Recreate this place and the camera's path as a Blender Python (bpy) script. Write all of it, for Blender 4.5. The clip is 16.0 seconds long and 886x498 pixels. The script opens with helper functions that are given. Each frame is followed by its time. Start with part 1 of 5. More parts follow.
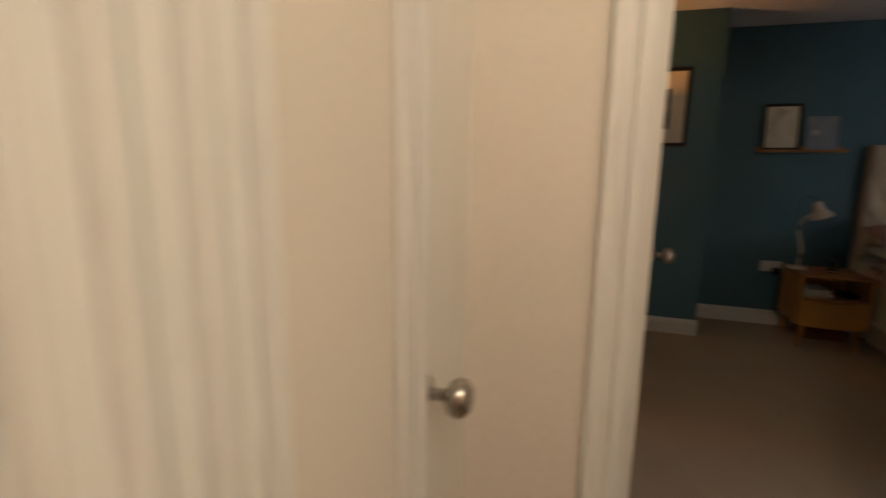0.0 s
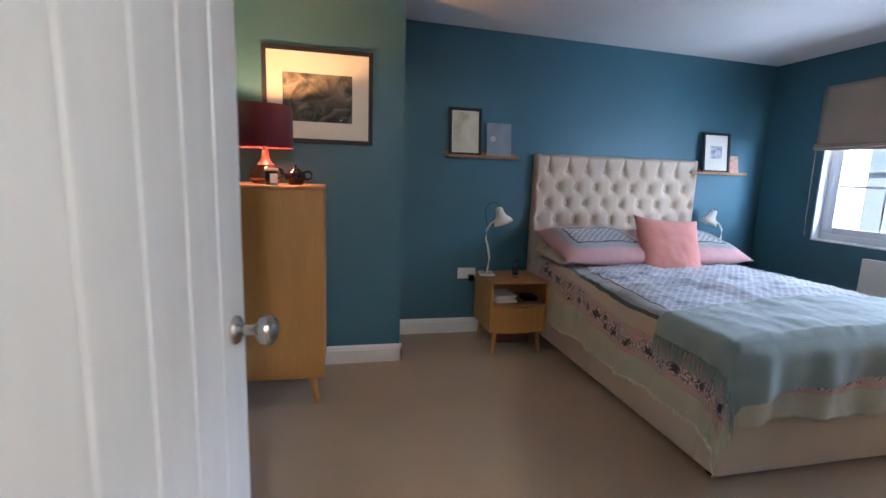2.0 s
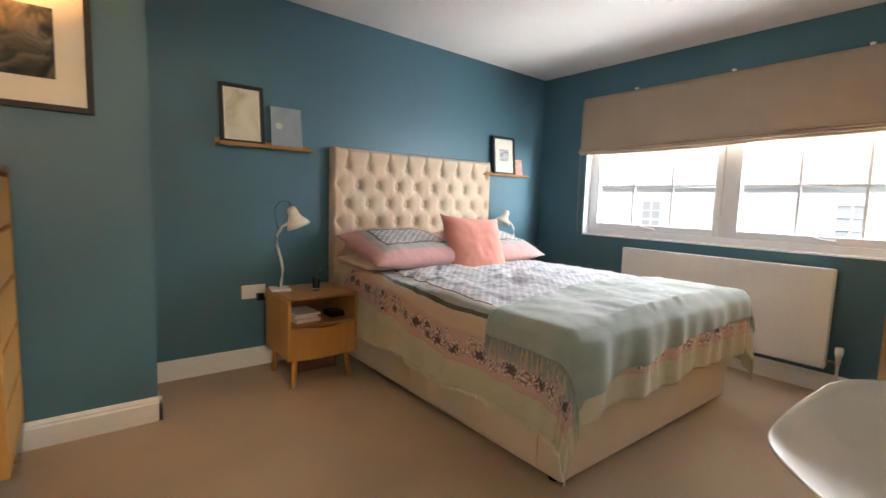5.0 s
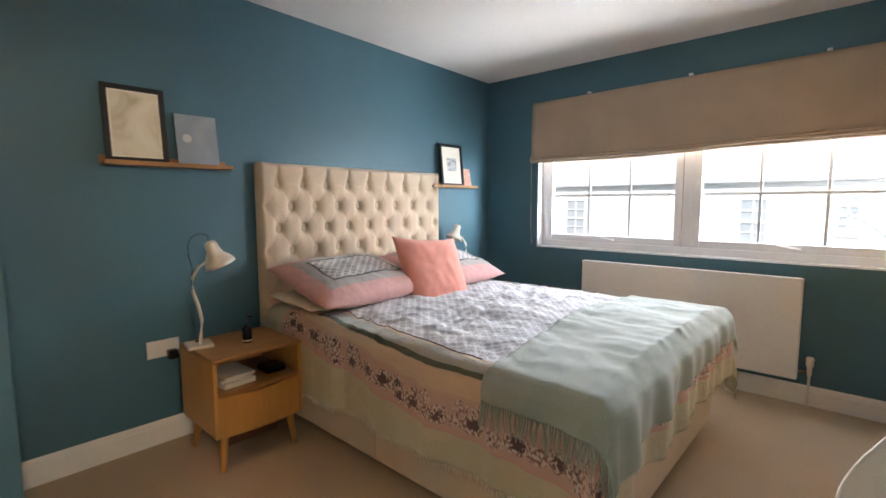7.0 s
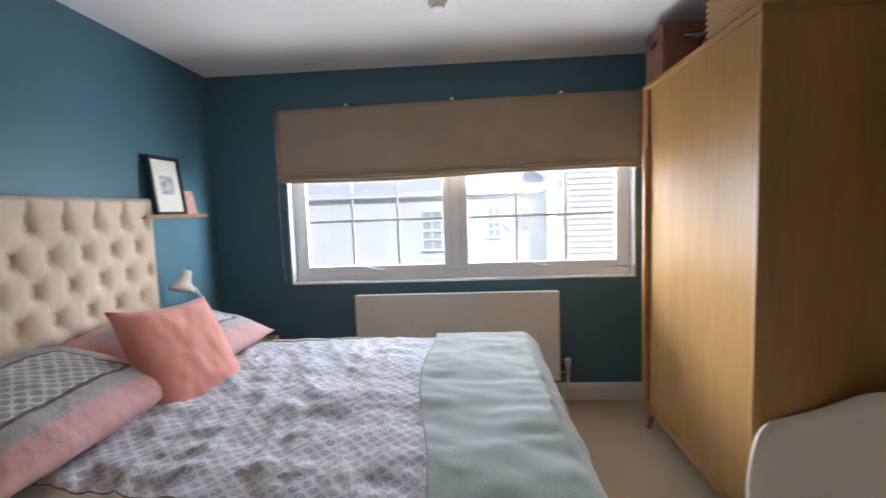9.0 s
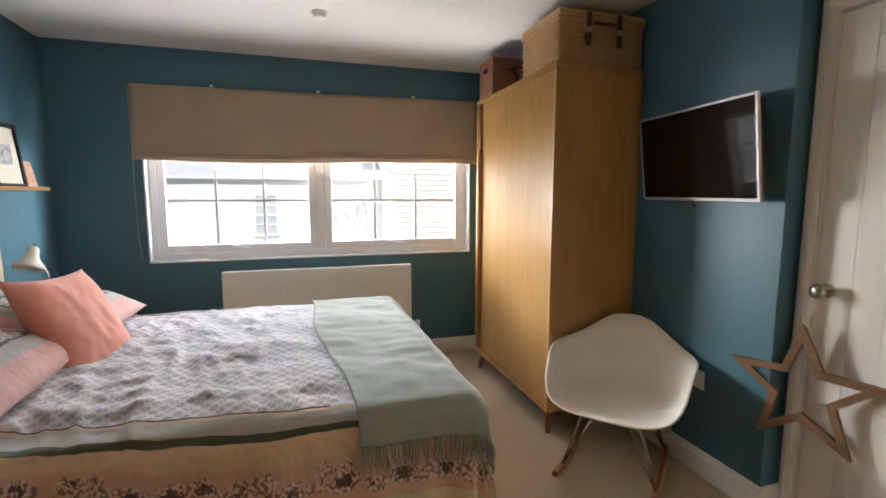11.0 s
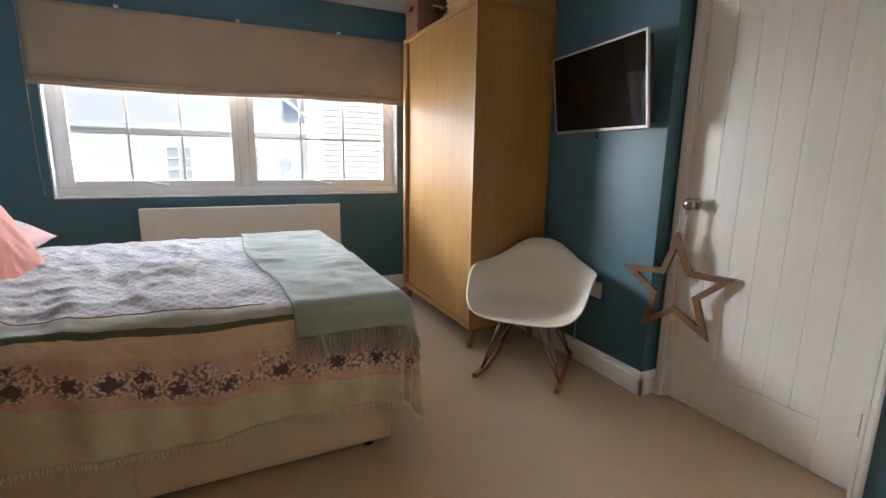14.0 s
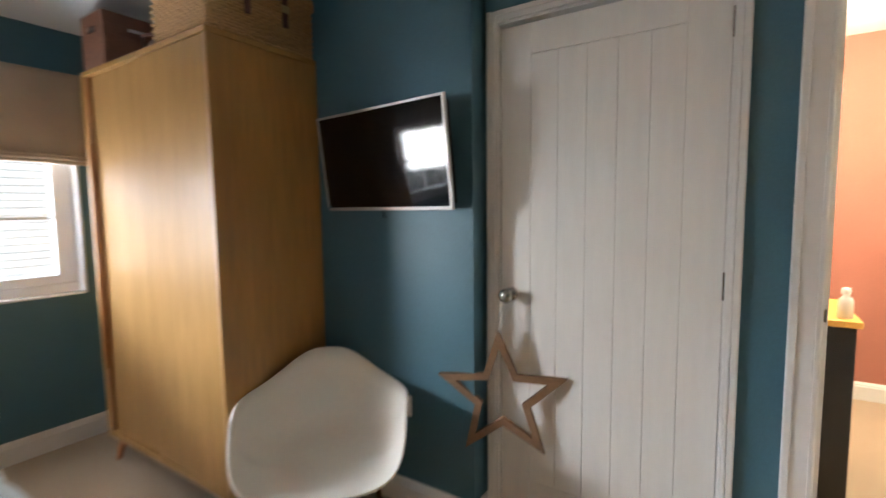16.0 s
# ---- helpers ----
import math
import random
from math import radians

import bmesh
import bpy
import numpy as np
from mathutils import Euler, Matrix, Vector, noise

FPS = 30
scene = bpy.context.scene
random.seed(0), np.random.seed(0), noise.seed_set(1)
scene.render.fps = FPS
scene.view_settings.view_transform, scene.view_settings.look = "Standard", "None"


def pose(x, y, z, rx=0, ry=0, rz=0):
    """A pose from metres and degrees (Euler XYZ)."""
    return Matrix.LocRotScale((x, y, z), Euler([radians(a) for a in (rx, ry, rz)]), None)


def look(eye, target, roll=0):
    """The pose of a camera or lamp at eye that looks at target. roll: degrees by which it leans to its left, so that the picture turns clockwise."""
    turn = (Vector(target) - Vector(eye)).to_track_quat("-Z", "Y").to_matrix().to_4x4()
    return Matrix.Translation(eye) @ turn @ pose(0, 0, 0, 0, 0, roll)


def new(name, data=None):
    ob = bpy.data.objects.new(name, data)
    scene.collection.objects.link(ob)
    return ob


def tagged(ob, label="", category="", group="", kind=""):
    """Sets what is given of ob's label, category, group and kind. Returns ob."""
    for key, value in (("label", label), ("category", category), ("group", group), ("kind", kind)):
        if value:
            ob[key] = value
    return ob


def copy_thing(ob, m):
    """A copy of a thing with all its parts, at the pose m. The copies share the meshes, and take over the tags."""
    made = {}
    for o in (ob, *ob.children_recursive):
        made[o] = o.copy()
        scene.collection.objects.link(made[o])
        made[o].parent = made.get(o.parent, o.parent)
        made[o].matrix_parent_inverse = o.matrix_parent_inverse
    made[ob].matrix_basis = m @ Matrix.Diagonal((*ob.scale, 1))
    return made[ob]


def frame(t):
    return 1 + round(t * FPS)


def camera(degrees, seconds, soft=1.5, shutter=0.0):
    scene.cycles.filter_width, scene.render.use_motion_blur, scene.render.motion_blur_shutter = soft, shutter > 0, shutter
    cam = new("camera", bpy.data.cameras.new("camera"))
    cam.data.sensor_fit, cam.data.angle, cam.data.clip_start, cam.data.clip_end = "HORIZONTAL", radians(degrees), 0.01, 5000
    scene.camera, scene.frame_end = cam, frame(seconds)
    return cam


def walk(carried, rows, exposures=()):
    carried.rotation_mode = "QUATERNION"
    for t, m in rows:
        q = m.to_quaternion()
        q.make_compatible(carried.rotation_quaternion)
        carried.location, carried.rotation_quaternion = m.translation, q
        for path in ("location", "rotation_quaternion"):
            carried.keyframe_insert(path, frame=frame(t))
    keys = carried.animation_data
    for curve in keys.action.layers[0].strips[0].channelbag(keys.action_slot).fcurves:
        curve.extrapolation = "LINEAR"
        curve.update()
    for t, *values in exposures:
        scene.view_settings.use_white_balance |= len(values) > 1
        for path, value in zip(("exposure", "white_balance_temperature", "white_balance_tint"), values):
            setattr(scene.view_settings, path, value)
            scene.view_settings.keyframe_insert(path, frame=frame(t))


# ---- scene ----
cam = camera(87.4, 16.0, shutter=0.5)
PATH = [
    (0, (0.212, 0.497, 1.255), (-0.414, 2.363, 0.898), 0.7),
    (0.5, (0.345, 0.685, 1.25), (0.236, 2.652, 0.909), 1.2),
    (1, (0.435, 0.921, 1.232), (0.702, 2.881, 0.938), 1.1),
    (1.5, (0.464, 1.11, 1.23), (0.901, 3.043, 0.963), 1.0),
    (2, (0.568, 1.338, 1.25), (1.006, 3.264, 0.932), 2.0),
    (2.5, (0.631, 1.455, 1.236), (1.1, 3.376, 0.937), 3.0),
    (3, (0.66, 1.57, 1.202), (1.309, 3.448, 0.971), 3.2),
    (3.5, (0.693, 1.661, 1.136), (1.516, 3.475, 0.959), 2.5),
    (4, (0.689, 1.713, 1.13), (1.66, 3.451, 0.942), 2.1),
    (4.5, (0.689, 1.75, 1.104), (1.793, 3.406, 0.909), 1.8),
    (5, (0.699, 1.791, 1.093), (1.93, 3.354, 0.887), 1.8),
    (5.2, (0.707, 1.81, 1.104), (1.981, 3.336, 0.884), 1.9),
    (7.5, (0.946, 2.429, 1.231), (2.503, 3.672, 1.052), -0.3),
    (8, (1.11, 2.62, 1.254), (2.797, 3.679, 1.084), -0.0),
    (8.5, (1.191, 2.808, 1.266), (3.06, 3.499, 1.097), -0.9),
    (9, (1.144, 3.036, 1.328), (3.133, 3.168, 1.154), -2.0),
    (9.2, (1.1, 3.062, 1.324), (3.094, 3.08, 1.169), -1.2),
    (11.3, (0.632, 3.332, 1.313), (2.507, 2.695, 1.031), 0.2),
    (11.5, (0.611, 3.334, 1.307), (2.475, 2.688, 0.982), 0.2),
    (12, (0.57, 3.34, 1.262), (2.414, 2.66, 0.889), 0.3),
    (12.5, (0.544, 3.364, 1.237), (2.37, 2.628, 0.886), 0.2),
    (13, (0.523, 3.373, 1.207), (2.331, 2.596, 0.853), 0.3),
    (13.5, (0.514, 3.367, 1.161), (2.304, 2.552, 0.797), 0.5),
    (14, (0.509, 3.363, 1.14), (2.271, 2.501, 0.752), 1.0),
    (14.5, (0.545, 3.348, 1.184), (2.273, 2.403, 0.839), 2.0),
    (15, (0.71, 3.306, 1.266), (2.313, 2.155, 0.945), 1.4),
    (15.5, (0.933, 3.25, 1.287), (2.305, 1.825, 0.993), 0.0),
    (16, (1.135, 3.07, 1.293), (2.214, 1.396, 1.115), -0.7),
]
EXPOSURES = [(0, -2.05, 6500, 14), (0.5, -1.25, 4950, 10), (1.0, -0.8, 4800, 10), (1.5, -0.42, 4550, 10), (2.0, -0.1, 4800, 10), (2.5, 0.12, 4900, 10), (3.0, 0.22, 4900, 10), (3.5, 0.35, 5300, 10),
             (4.0, 0.42, 5800, 10), (5.0, 0.48, 6300, 10), (7.5, 0.3, 6050, 10), (9.0, -0.08, 5800, 10), (11.5, 0.15, 6450, 10), (14.0, 0.1, 6050, 10), (16.0, 0.2, 6000, 10)]
walk(cam, [(t, look(eye, target, roll)) for t, eye, target, roll in PATH], EXPOSURES)

# ---- world and light ----
world = bpy.data.worlds.new("sky")
scene.world = world
world.use_nodes = True
wn = world.node_tree.nodes
sky = wn.new("ShaderNodeTexSky")
sky.sky_type = "NISHITA"
sky.sun_disc = False
sky.sun_elevation, sky.sun_rotation = radians(38), radians(200)
wn["Background"].inputs[1].default_value = 0.15
world.node_tree.links.new(sky.outputs[0], wn["Background"].inputs[0])


def lamp(name, kind, power, colour, m, size=0.1, size_y=None):
    data = bpy.data.lights.new(name, kind)
    data.energy, data.color = power, colour
    if kind == "AREA":
        data.shape, data.size, data.size_y = "RECTANGLE", size, size_y or size
    elif kind == "SUN":
        data.angle = size
    else:
        data.shadow_soft_size = size
    ob = new(name, data)
    ob.matrix_world = m
    return ob


lamp("sun", "SUN", 3.2, (1.0, 0.94, 0.86), look((-4, 2, 8), (8, 4, 0)), radians(0.6))
# daylight through the window: the bright low sky over the roofs, the sky to both sides, and the street's reflection
lamp("sky_light_low", "AREA", 3900, (0.95, 0.97, 1.0), look((12.2, 4.4, 3.75), (4.2, 3.2, 1.2)), 19, 2.2)
lamp("sky_light_north", "AREA", 850, (1.0, 0.98, 0.95), look((8.6, 8.6, 1.5), (2.4, 2.0, 1.5)), 2.6, 2.0)
lamp("sky_light_south", "AREA", 450, (0.95, 0.97, 1.0), look((5.35, 0.35, 1.45), (2.6, 4.1, 1.1)), 1.4, 1.8)
lamp("street_light_bounce", "AREA", 230, (1.0, 0.97, 0.93), look((5.45, 3.13, -0.35), (3.4, 3.13, 1.9)), 2.6, 1.4)
lamp("hall_bulb", "POINT", 88, (1.0, 0.86, 0.63), pose(0.62, 0.22, 1.98), 0.07)
lamp("table_lamp_bulb", "POINT", 58, (1.0, 0.44, 0.13), pose(0.19, 3.97, 1.488), 0.03)


# ---- materials ----
def material(name, colour, rough=0.6, metal=0.0, spread=0.06, grain=40.0, large=2.5, bump=0.05, stretch=(1, 1, 1), sheen=0.0, coat=0.0, dark=None):
    """A surface with grain and slow variation at two scales."""
    m = bpy.data.materials.new(name)
    m.use_nodes = True
    n, l = m.node_tree.nodes, m.node_tree.links
    b = n["Principled BSDF"]
    b.inputs["Roughness"].default_value = rough
    b.inputs["Metallic"].default_value = metal
    b.inputs["Sheen Weight"].default_value = sheen
    b.inputs["Coat Weight"].default_value = coat
    co = n.new("ShaderNodeTexCoord")
    mp = n.new("ShaderNodeMapping")
    mp.inputs["Scale"].default_value = stretch
    l.new(co.outputs["Object"], mp.inputs["Vector"])
    fine, slow = n.new("ShaderNodeTexNoise"), n.new("ShaderNodeTexNoise")
    fine.inputs["Scale"].default_value, fine.inputs["Detail"].default_value = grain, 6
    slow.inputs["Scale"].default_value, slow.inputs["Detail"].default_value = large, 3
    l.new(mp.outputs[0], fine.inputs["Vector"])
    l.new(mp.outputs[0], slow.inputs["Vector"])
    add = n.new("ShaderNodeMath")
    add.operation = "ADD"
    l.new(fine.outputs[0], add.inputs[0])
    l.new(slow.outputs[0], add.inputs[1])
    ramp = n.new("ShaderNodeMapRange")
    ramp.inputs[1].default_value, ramp.inputs[2].default_value = 0.6, 1.4
    l.new(add.outputs[0], ramp.inputs[0])
    mix = n.new("ShaderNodeMix")
    mix.data_type = "RGBA"
    low = dark or tuple(c * (1 - 3 * spread) for c in colour)
    mix.inputs[6].default_value = (*low, 1)
    mix.inputs[7].default_value = (*(min(1, c * (1 + spread)) for c in colour), 1)
    l.new(ramp.outputs[0], mix.inputs[0])
    l.new(mix.outputs[2], b.inputs["Base Color"])
    if bump:
        bp = n.new("ShaderNodeBump")
        bp.inputs["Strength"].default_value, bp.inputs["Distance"].default_value = bump, 0.01
        l.new(fine.outputs[0], bp.inputs["Height"])
        l.new(bp.outputs[0], b.inputs["Normal"])
    return m


def emitter(name, colour, strength):
    m = bpy.data.materials.new(name)
    m.use_nodes = True
    b = m.node_tree.nodes["Principled BSDF"]
    b.inputs["Base Color"].default_value = (*colour, 1)
    b.inputs["Emission Color"].default_value = (*colour, 1)
    b.inputs["Emission Strength"].default_value = strength
    return m


def glass(name, colour=(1, 1, 1), rough=0.0, ior=1.45):
    m = bpy.data.materials.new(name)
    m.use_nodes = True
    b = m.node_tree.nodes["Principled BSDF"]
    b.inputs["Base Color"].default_value = (*colour, 1)
    b.inputs["Transmission Weight"].default_value = 1
    b.inputs["Roughness"].default_value = rough
    b.inputs["IOR"].default_value = ior
    return m


PAINT_BLUE = material("blue_wall_paint", (0.068, 0.164, 0.214), 0.48, spread=0.05, grain=160, large=1.5, bump=0.06)
PAINT_CEIL = material("ceiling_paint", (0.78, 0.77, 0.76), 0.85, spread=0.02, grain=90, bump=0.05)
PAINT_HALL = material("hall_paint", (0.78, 0.72, 0.64), 0.8, spread=0.02, grain=90, bump=0.05)
PAINT_PINK = material("terracotta_hall_paint", (0.36, 0.135, 0.09), 0.8, spread=0.04, grain=90, bump=0.05)
WHITE = material("white_gloss_paint", (0.80, 0.79, 0.76), 0.30, spread=0.02, grain=30, bump=0.03)
DOORWHITE = material("white_door_paint", (0.82, 0.80, 0.75), 0.38, spread=0.03, grain=26, bump=0.05, stretch=(1, 1, 0.15))
UPVC = material("white_window_plastic", (0.82, 0.84, 0.87), 0.25, spread=0.01, bump=0.0)
CARPET = material("beige_carpet", (0.52, 0.395, 0.262), 0.97, spread=0.10, grain=260, large=1.3, bump=0.5, sheen=0.2)
OAK = material("oak", (0.53, 0.27, 0.062), 0.45, spread=0.055, grain=14, large=3, bump=0.05, stretch=(5, 5, 0.5))
OAKTOP = material("oak_flat", (0.40, 0.20, 0.062), 0.42, spread=0.09, grain=14, large=3, bump=0.05, stretch=(0.7, 6, 6))
# the oak again, with the shade between the drawers put into its colour
OAKSHADE = material("oak_with_painted_shade", (0.17, 0.08, 0.03), 0.6, spread=0.1, grain=14, bump=0.05)
OAKPALE = material("pale_oak_lacquer", (0.41, 0.232, 0.080), 0.26, spread=0.07, grain=12, large=2.6, bump=0.04, stretch=(4, 4, 0.4))
FABRIC = material("cream_upholstery", (0.70, 0.57, 0.42), 0.92, spread=0.05, grain=420, large=4, bump=0.25, sheen=0.25)
LINEN = material("taupe_blind_linen", (0.44, 0.345, 0.255), 0.95, spread=0.05, grain=380, large=4, bump=0.2)
THROW = material("sage_wool_throw", (0.31, 0.375, 0.335), 0.97, spread=0.08, grain=220, large=9, bump=0.35, sheen=0.5)
PINK = material("pink_cushion_cloth", (0.72, 0.30, 0.235), 0.92, spread=0.04, grain=350, bump=0.2, sheen=0.2)
PLASTIC = material("white_moulded_plastic", (0.84, 0.80, 0.71), 0.36, spread=0.01, bump=0.0)
ENAMEL = material("cream_enamel", (0.78, 0.73, 0.64), 0.28, spread=0.01, bump=0.0)
CHROME = material("brushed_nickel", (0.46, 0.44, 0.40), 0.22, 1.0, spread=0.03, grain=120, bump=0.02)
BRASS = material("dull_brass", (0.50, 0.40, 0.24), 0.35, 1.0, spread=0.03)
BLACKFRAME = material("black_painted_frame", (0.010, 0.010, 0.011), 0.55, spread=0.05, bump=0.02)
BLACK = material("black_lacquer", (0.012, 0.012, 0.013), 0.25, spread=0.05, bump=0.0)
SCREEN = material("black_screen", (0.004, 0.004, 0.005), 0.06, spread=0.0, bump=0.0)
SILVER = material("silver_plastic", (0.55, 0.54, 0.52), 0.35, 0.3, spread=0.02)
PAPER = material("mount_board", (0.80, 0.75, 0.63), 0.8, spread=0.02, grain=200, bump=0.03)
WICKER = material("wicker", (0.52, 0.31, 0.13), 0.7, spread=0.12, grain=60, bump=0.3)
BOXWOOD = material("red_brown_crate_wood", (0.20, 0.085, 0.045), 0.6, spread=0.12, grain=20, bump=0.1, stretch=(1, 5, 5))
LEATHER = material("dark_red_leather", (0.07, 0.02, 0.015), 0.4, spread=0.12, grain=60, bump=0.1)
STARWOOD = material("weathered_wood", (0.25, 0.145, 0.075), 0.75, spread=0.14, grain=40, bump=0.15, stretch=(1, 1, 6))
SHADE = material("burgundy_silk", (0.10, 0.004, 0.022), 0.75, spread=0.05, grain=300, bump=0.1, sheen=0.2)
SHADE_IN = material("dark_rose_shade_lining", (0.16, 0.02, 0.03), 0.8, spread=0.02)
RENDER = material("white_house_render", (0.80, 0.79, 0.76), 0.9, spread=0.03, grain=8, bump=0.05)
SIDING = material("white_painted_boards", (0.76, 0.75, 0.71), 0.7, spread=0.03, grain=8, bump=0.03)
CORD = material("tan_cotton_cord", (0.13, 0.10, 0.075), 0.9, spread=0.05)
SLATE = material("grey_slate", (0.70, 0.70, 0.71), 0.8, spread=0.04, grain=8, bump=0.1)
DARKGLASS = material("far_window_glass", (0.50, 0.52, 0.54), 0.15, spread=0.05, bump=0.0)
ASPHALT = material("asphalt", (0.06, 0.06, 0.06), 0.9, spread=0.1, grain=30)
PANE = glass("window_pane")
PICGLASS = glass("picture_glass", ior=1.10)
LAMPGLASS = glass("pink_lamp_glass", (1.0, 0.72, 0.66), 0.03)
ROSE = material("rose_lamp_collar", (0.45, 0.12, 0.09), 0.3, spread=0.02)
BULB = emitter("warm_bulb", (1.0, 0.62, 0.28), 18.0)
OCHRE = material("ochre_paint", (0.62, 0.33, 0.06), 0.5, spread=0.04)
TEAPOT = material("dark_glaze", (0.010, 0.010, 0.022), 0.08, spread=0.0, bump=0.0)
CABLE = material("white_cable", (0.7, 0.68, 0.64), 0.5, spread=0.01)


# ---- mesh helpers ----
def block(bm, x0, x1, y0, y1, z0, z1, bevel=0.0, seg=2):
    """A box with rounded edges, added to bm."""
    r = bmesh.ops.create_cube(bm, size=1.0, matrix=Matrix.Translation(((x0 + x1) / 2, (y0 + y1) / 2, (z0 + z1) / 2)) @ Matrix.Diagonal((x1 - x0, y1 - y0, z1 - z0, 1)))
    if bevel:
        edges = {e for v in r["verts"] for e in v.link_edges}
        bmesh.ops.bevel(bm, geom=list(edges), offset=bevel, segments=seg, affect="EDGES", profile=0.6)
    return bm


def box(x0, x1, y0, y1, z0, z1, bevel=0.003, seg=2):
    return block(bmesh.new(), x0, x1, y0, y1, z0, z1, bevel, seg)


def lathe(profile, seg=32, m=Matrix()):
    """A turned shape about z from (radius, height) pairs."""
    bm = bmesh.new()
    rings = []
    for r, z in profile:
        if r < 1e-5:
            rings.append([bm.verts.new(m @ Vector((0, 0, z)))])
        else:
            rings.append([bm.verts.new(m @ Vector((r * math.cos(a), r * math.sin(a), z))) for a in (2 * math.pi * i / seg for i in range(seg))])
    for a, b in zip(rings, rings[1:]):
        for i in range(seg):
            j = (i + 1) % seg
            if len(a) == 1 and len(b) > 1:
                bm.faces.new((a[0], b[j], b[i]))
            elif len(b) == 1 and len(a) > 1:
                bm.faces.new((a[i], a[j], b[0]))
            elif len(a) > 1:
                bm.faces.new((a[i], a[j], b[j], b[i]))
    bmesh.ops.recalc_face_normals(bm, faces=bm.faces[:])
    return bm


def tube(points, radius, seg=10, taper=None, bm=None):
    """A round bar along points; taper gives the end radius."""
    bm = bm or bmesh.new()
    pts = [Vector(p) for p in points]
    rings = []
    for k, p in enumerate(pts):
        d = (pts[min(k + 1, len(pts) - 1)] - pts[max(k - 1, 0)]).normalized()
        q = d.to_track_quat("Z", "Y")
        r = radius if taper is None else radius + (taper - radius) * k / (len(pts) - 1)
        rings.append([bm.verts.new(p + q @ Vector((r * math.cos(a), r * math.sin(a), 0))) for a in (2 * math.pi * i / seg for i in range(seg))])
    for a, b in zip(rings, rings[1:]):
        for i in range(seg):
            j = (i + 1) % seg
            bm.faces.new((a[i], a[j], b[j], b[i]))
    bm.faces.new(rings[0][::-1])
    bm.faces.new(rings[-1])
    return bm


def sheet(nu, nv, place, uv=None):
    """A grid of nu x nv quads; place(i/nu, j/nv) gives the point and uv the map place."""
    bm = bmesh.new()
    lay = bm.loops.layers.uv.new("UVMap")
    vs = [[bm.verts.new(place(i / nu, j / nv)) for j in range(nv + 1)] for i in range(nu + 1)]
    for i in range(nu):
        for j in range(nv):
            f = bm.faces.new((vs[i][j], vs[i + 1][j], vs[i + 1][j + 1], vs[i][j + 1]))
            if uv:
                for loop, (a, b) in zip(f.loops, ((i, j), (i + 1, j), (i + 1, j + 1), (i, j + 1))):
                    loop[lay].uv = uv(a / nu, b / nv)
    return bm


def part(name, bm, mat, parent=None, label="", smooth=False, m=None):
    """One mesh object under a thing or a part."""
    me = bpy.data.meshes.new(name)
    bm.to_mesh(me)
    bm.free()
    me.materials.append(mat)
    if smooth:
        me.polygons.foreach_set("use_smooth", [True] * len(me.polygons))
    ob = new(name, me)
    if parent:
        ob.parent = parent
    if m:
        ob.matrix_basis = m
    return tagged(ob, label)


def thing(name, label, category, m=Matrix(), group="", kind=""):
    ob = new(name)
    ob.empty_display_size = 0.1
    ob.matrix_basis = m
    return tagged(ob, label, category, group, kind)


def solid(ob, thick, offset=-1):
    mod = ob.modifiers.new("thickness", "SOLIDIFY")
    mod.thickness, mod.offset = thick, offset
    return ob


def structure(name, bm, mat, label):
    return tagged(part(name, bm, mat), label, name.split("_")[0], kind="structure")


# ---- the shell of the room ----
H = 2.34           # wall height
HC = 2.265         # ceiling height at the window; it rises slightly to the west
XW, XE, YN, YS, YC = -0.06, 4.26, 4.815, 1.44, 1.54
XC, YCH = 0.965, 4.305   # the chimney breast's corner
XCOL = 1.985         # where the south wall steps forward
ENT0, ENT1, STAR0, STAR1 = 0.270, 0.930, 1.172, 1.925
WY0, WY1, WZ0, WZ1 = 1.97, 4.30, 0.835, 1.95
T = 0.13

structure("floor", box(-0.4, 4.6, -1.2, 5.1, -0.08, 0, 0), CARPET, "beige short-pile fitted carpet over bedroom and hall")
bm = box(-0.4, 4.6, 1.32, 5.1, HC, HC + 0.1, 0)
for v in bm.verts:
    v.co.z += (XE - v.co.x) * 0.0180
structure("ceiling", bm, PAINT_CEIL, "flat white plastered bedroom ceiling")
structure("wall_north", box(XC, XE, YN, YN + 0.2, 0, H, 0), PAINT_BLUE, "deep teal-blue painted wall behind the bed")
bm = box(XW - 0.2, XC, YCH, YN + 0.2, 0, H, 0)
structure("wall_chimney_breast", bm, PAINT_BLUE, "teal-blue chimney breast standing out from the wall")
structure("wall_west", box(XW - 0.2, XW, YS - T, YCH, 0, H, 0), PAINT_BLUE, "teal-blue side wall beside the chest of drawers")
bm = bmesh.new()
block(bm, XE, XE + 0.22, YC - 0.2, WY0, 0, H)
block(bm, XE, XE + 0.22, WY1, YN + 0.2, 0, H)
block(bm, XE, XE + 0.22, WY0, WY1, 0, WZ0)
block(bm, XE, XE + 0.22, WY0, WY1, WZ1, H)
structure("wall_east", bm, PAINT_BLUE, "teal-blue window wall with a wide low opening")
DOORH = 1.965
bm = bmesh.new()
block(bm, XW, ENT0 - 0.03, YS - T, YS, 0, H)
block(bm, ENT0 - 0.03, ENT1 + 0.03, YS - T, YS, DOORH + 0.03, H)
block(bm, ENT1 + 0.03, STAR0 - 0.02, YS - T, YS, 0, H)
block(bm, STAR0 - 0.02, STAR1 + 0.02, YS - T, YS, DOORH + 0.02, H)
block(bm, STAR1 + 0.02, XCOL, YS - T, YS, 0, H)
structure("wall_south", bm, PAINT_BLUE, "teal-blue wall with two white door frames")
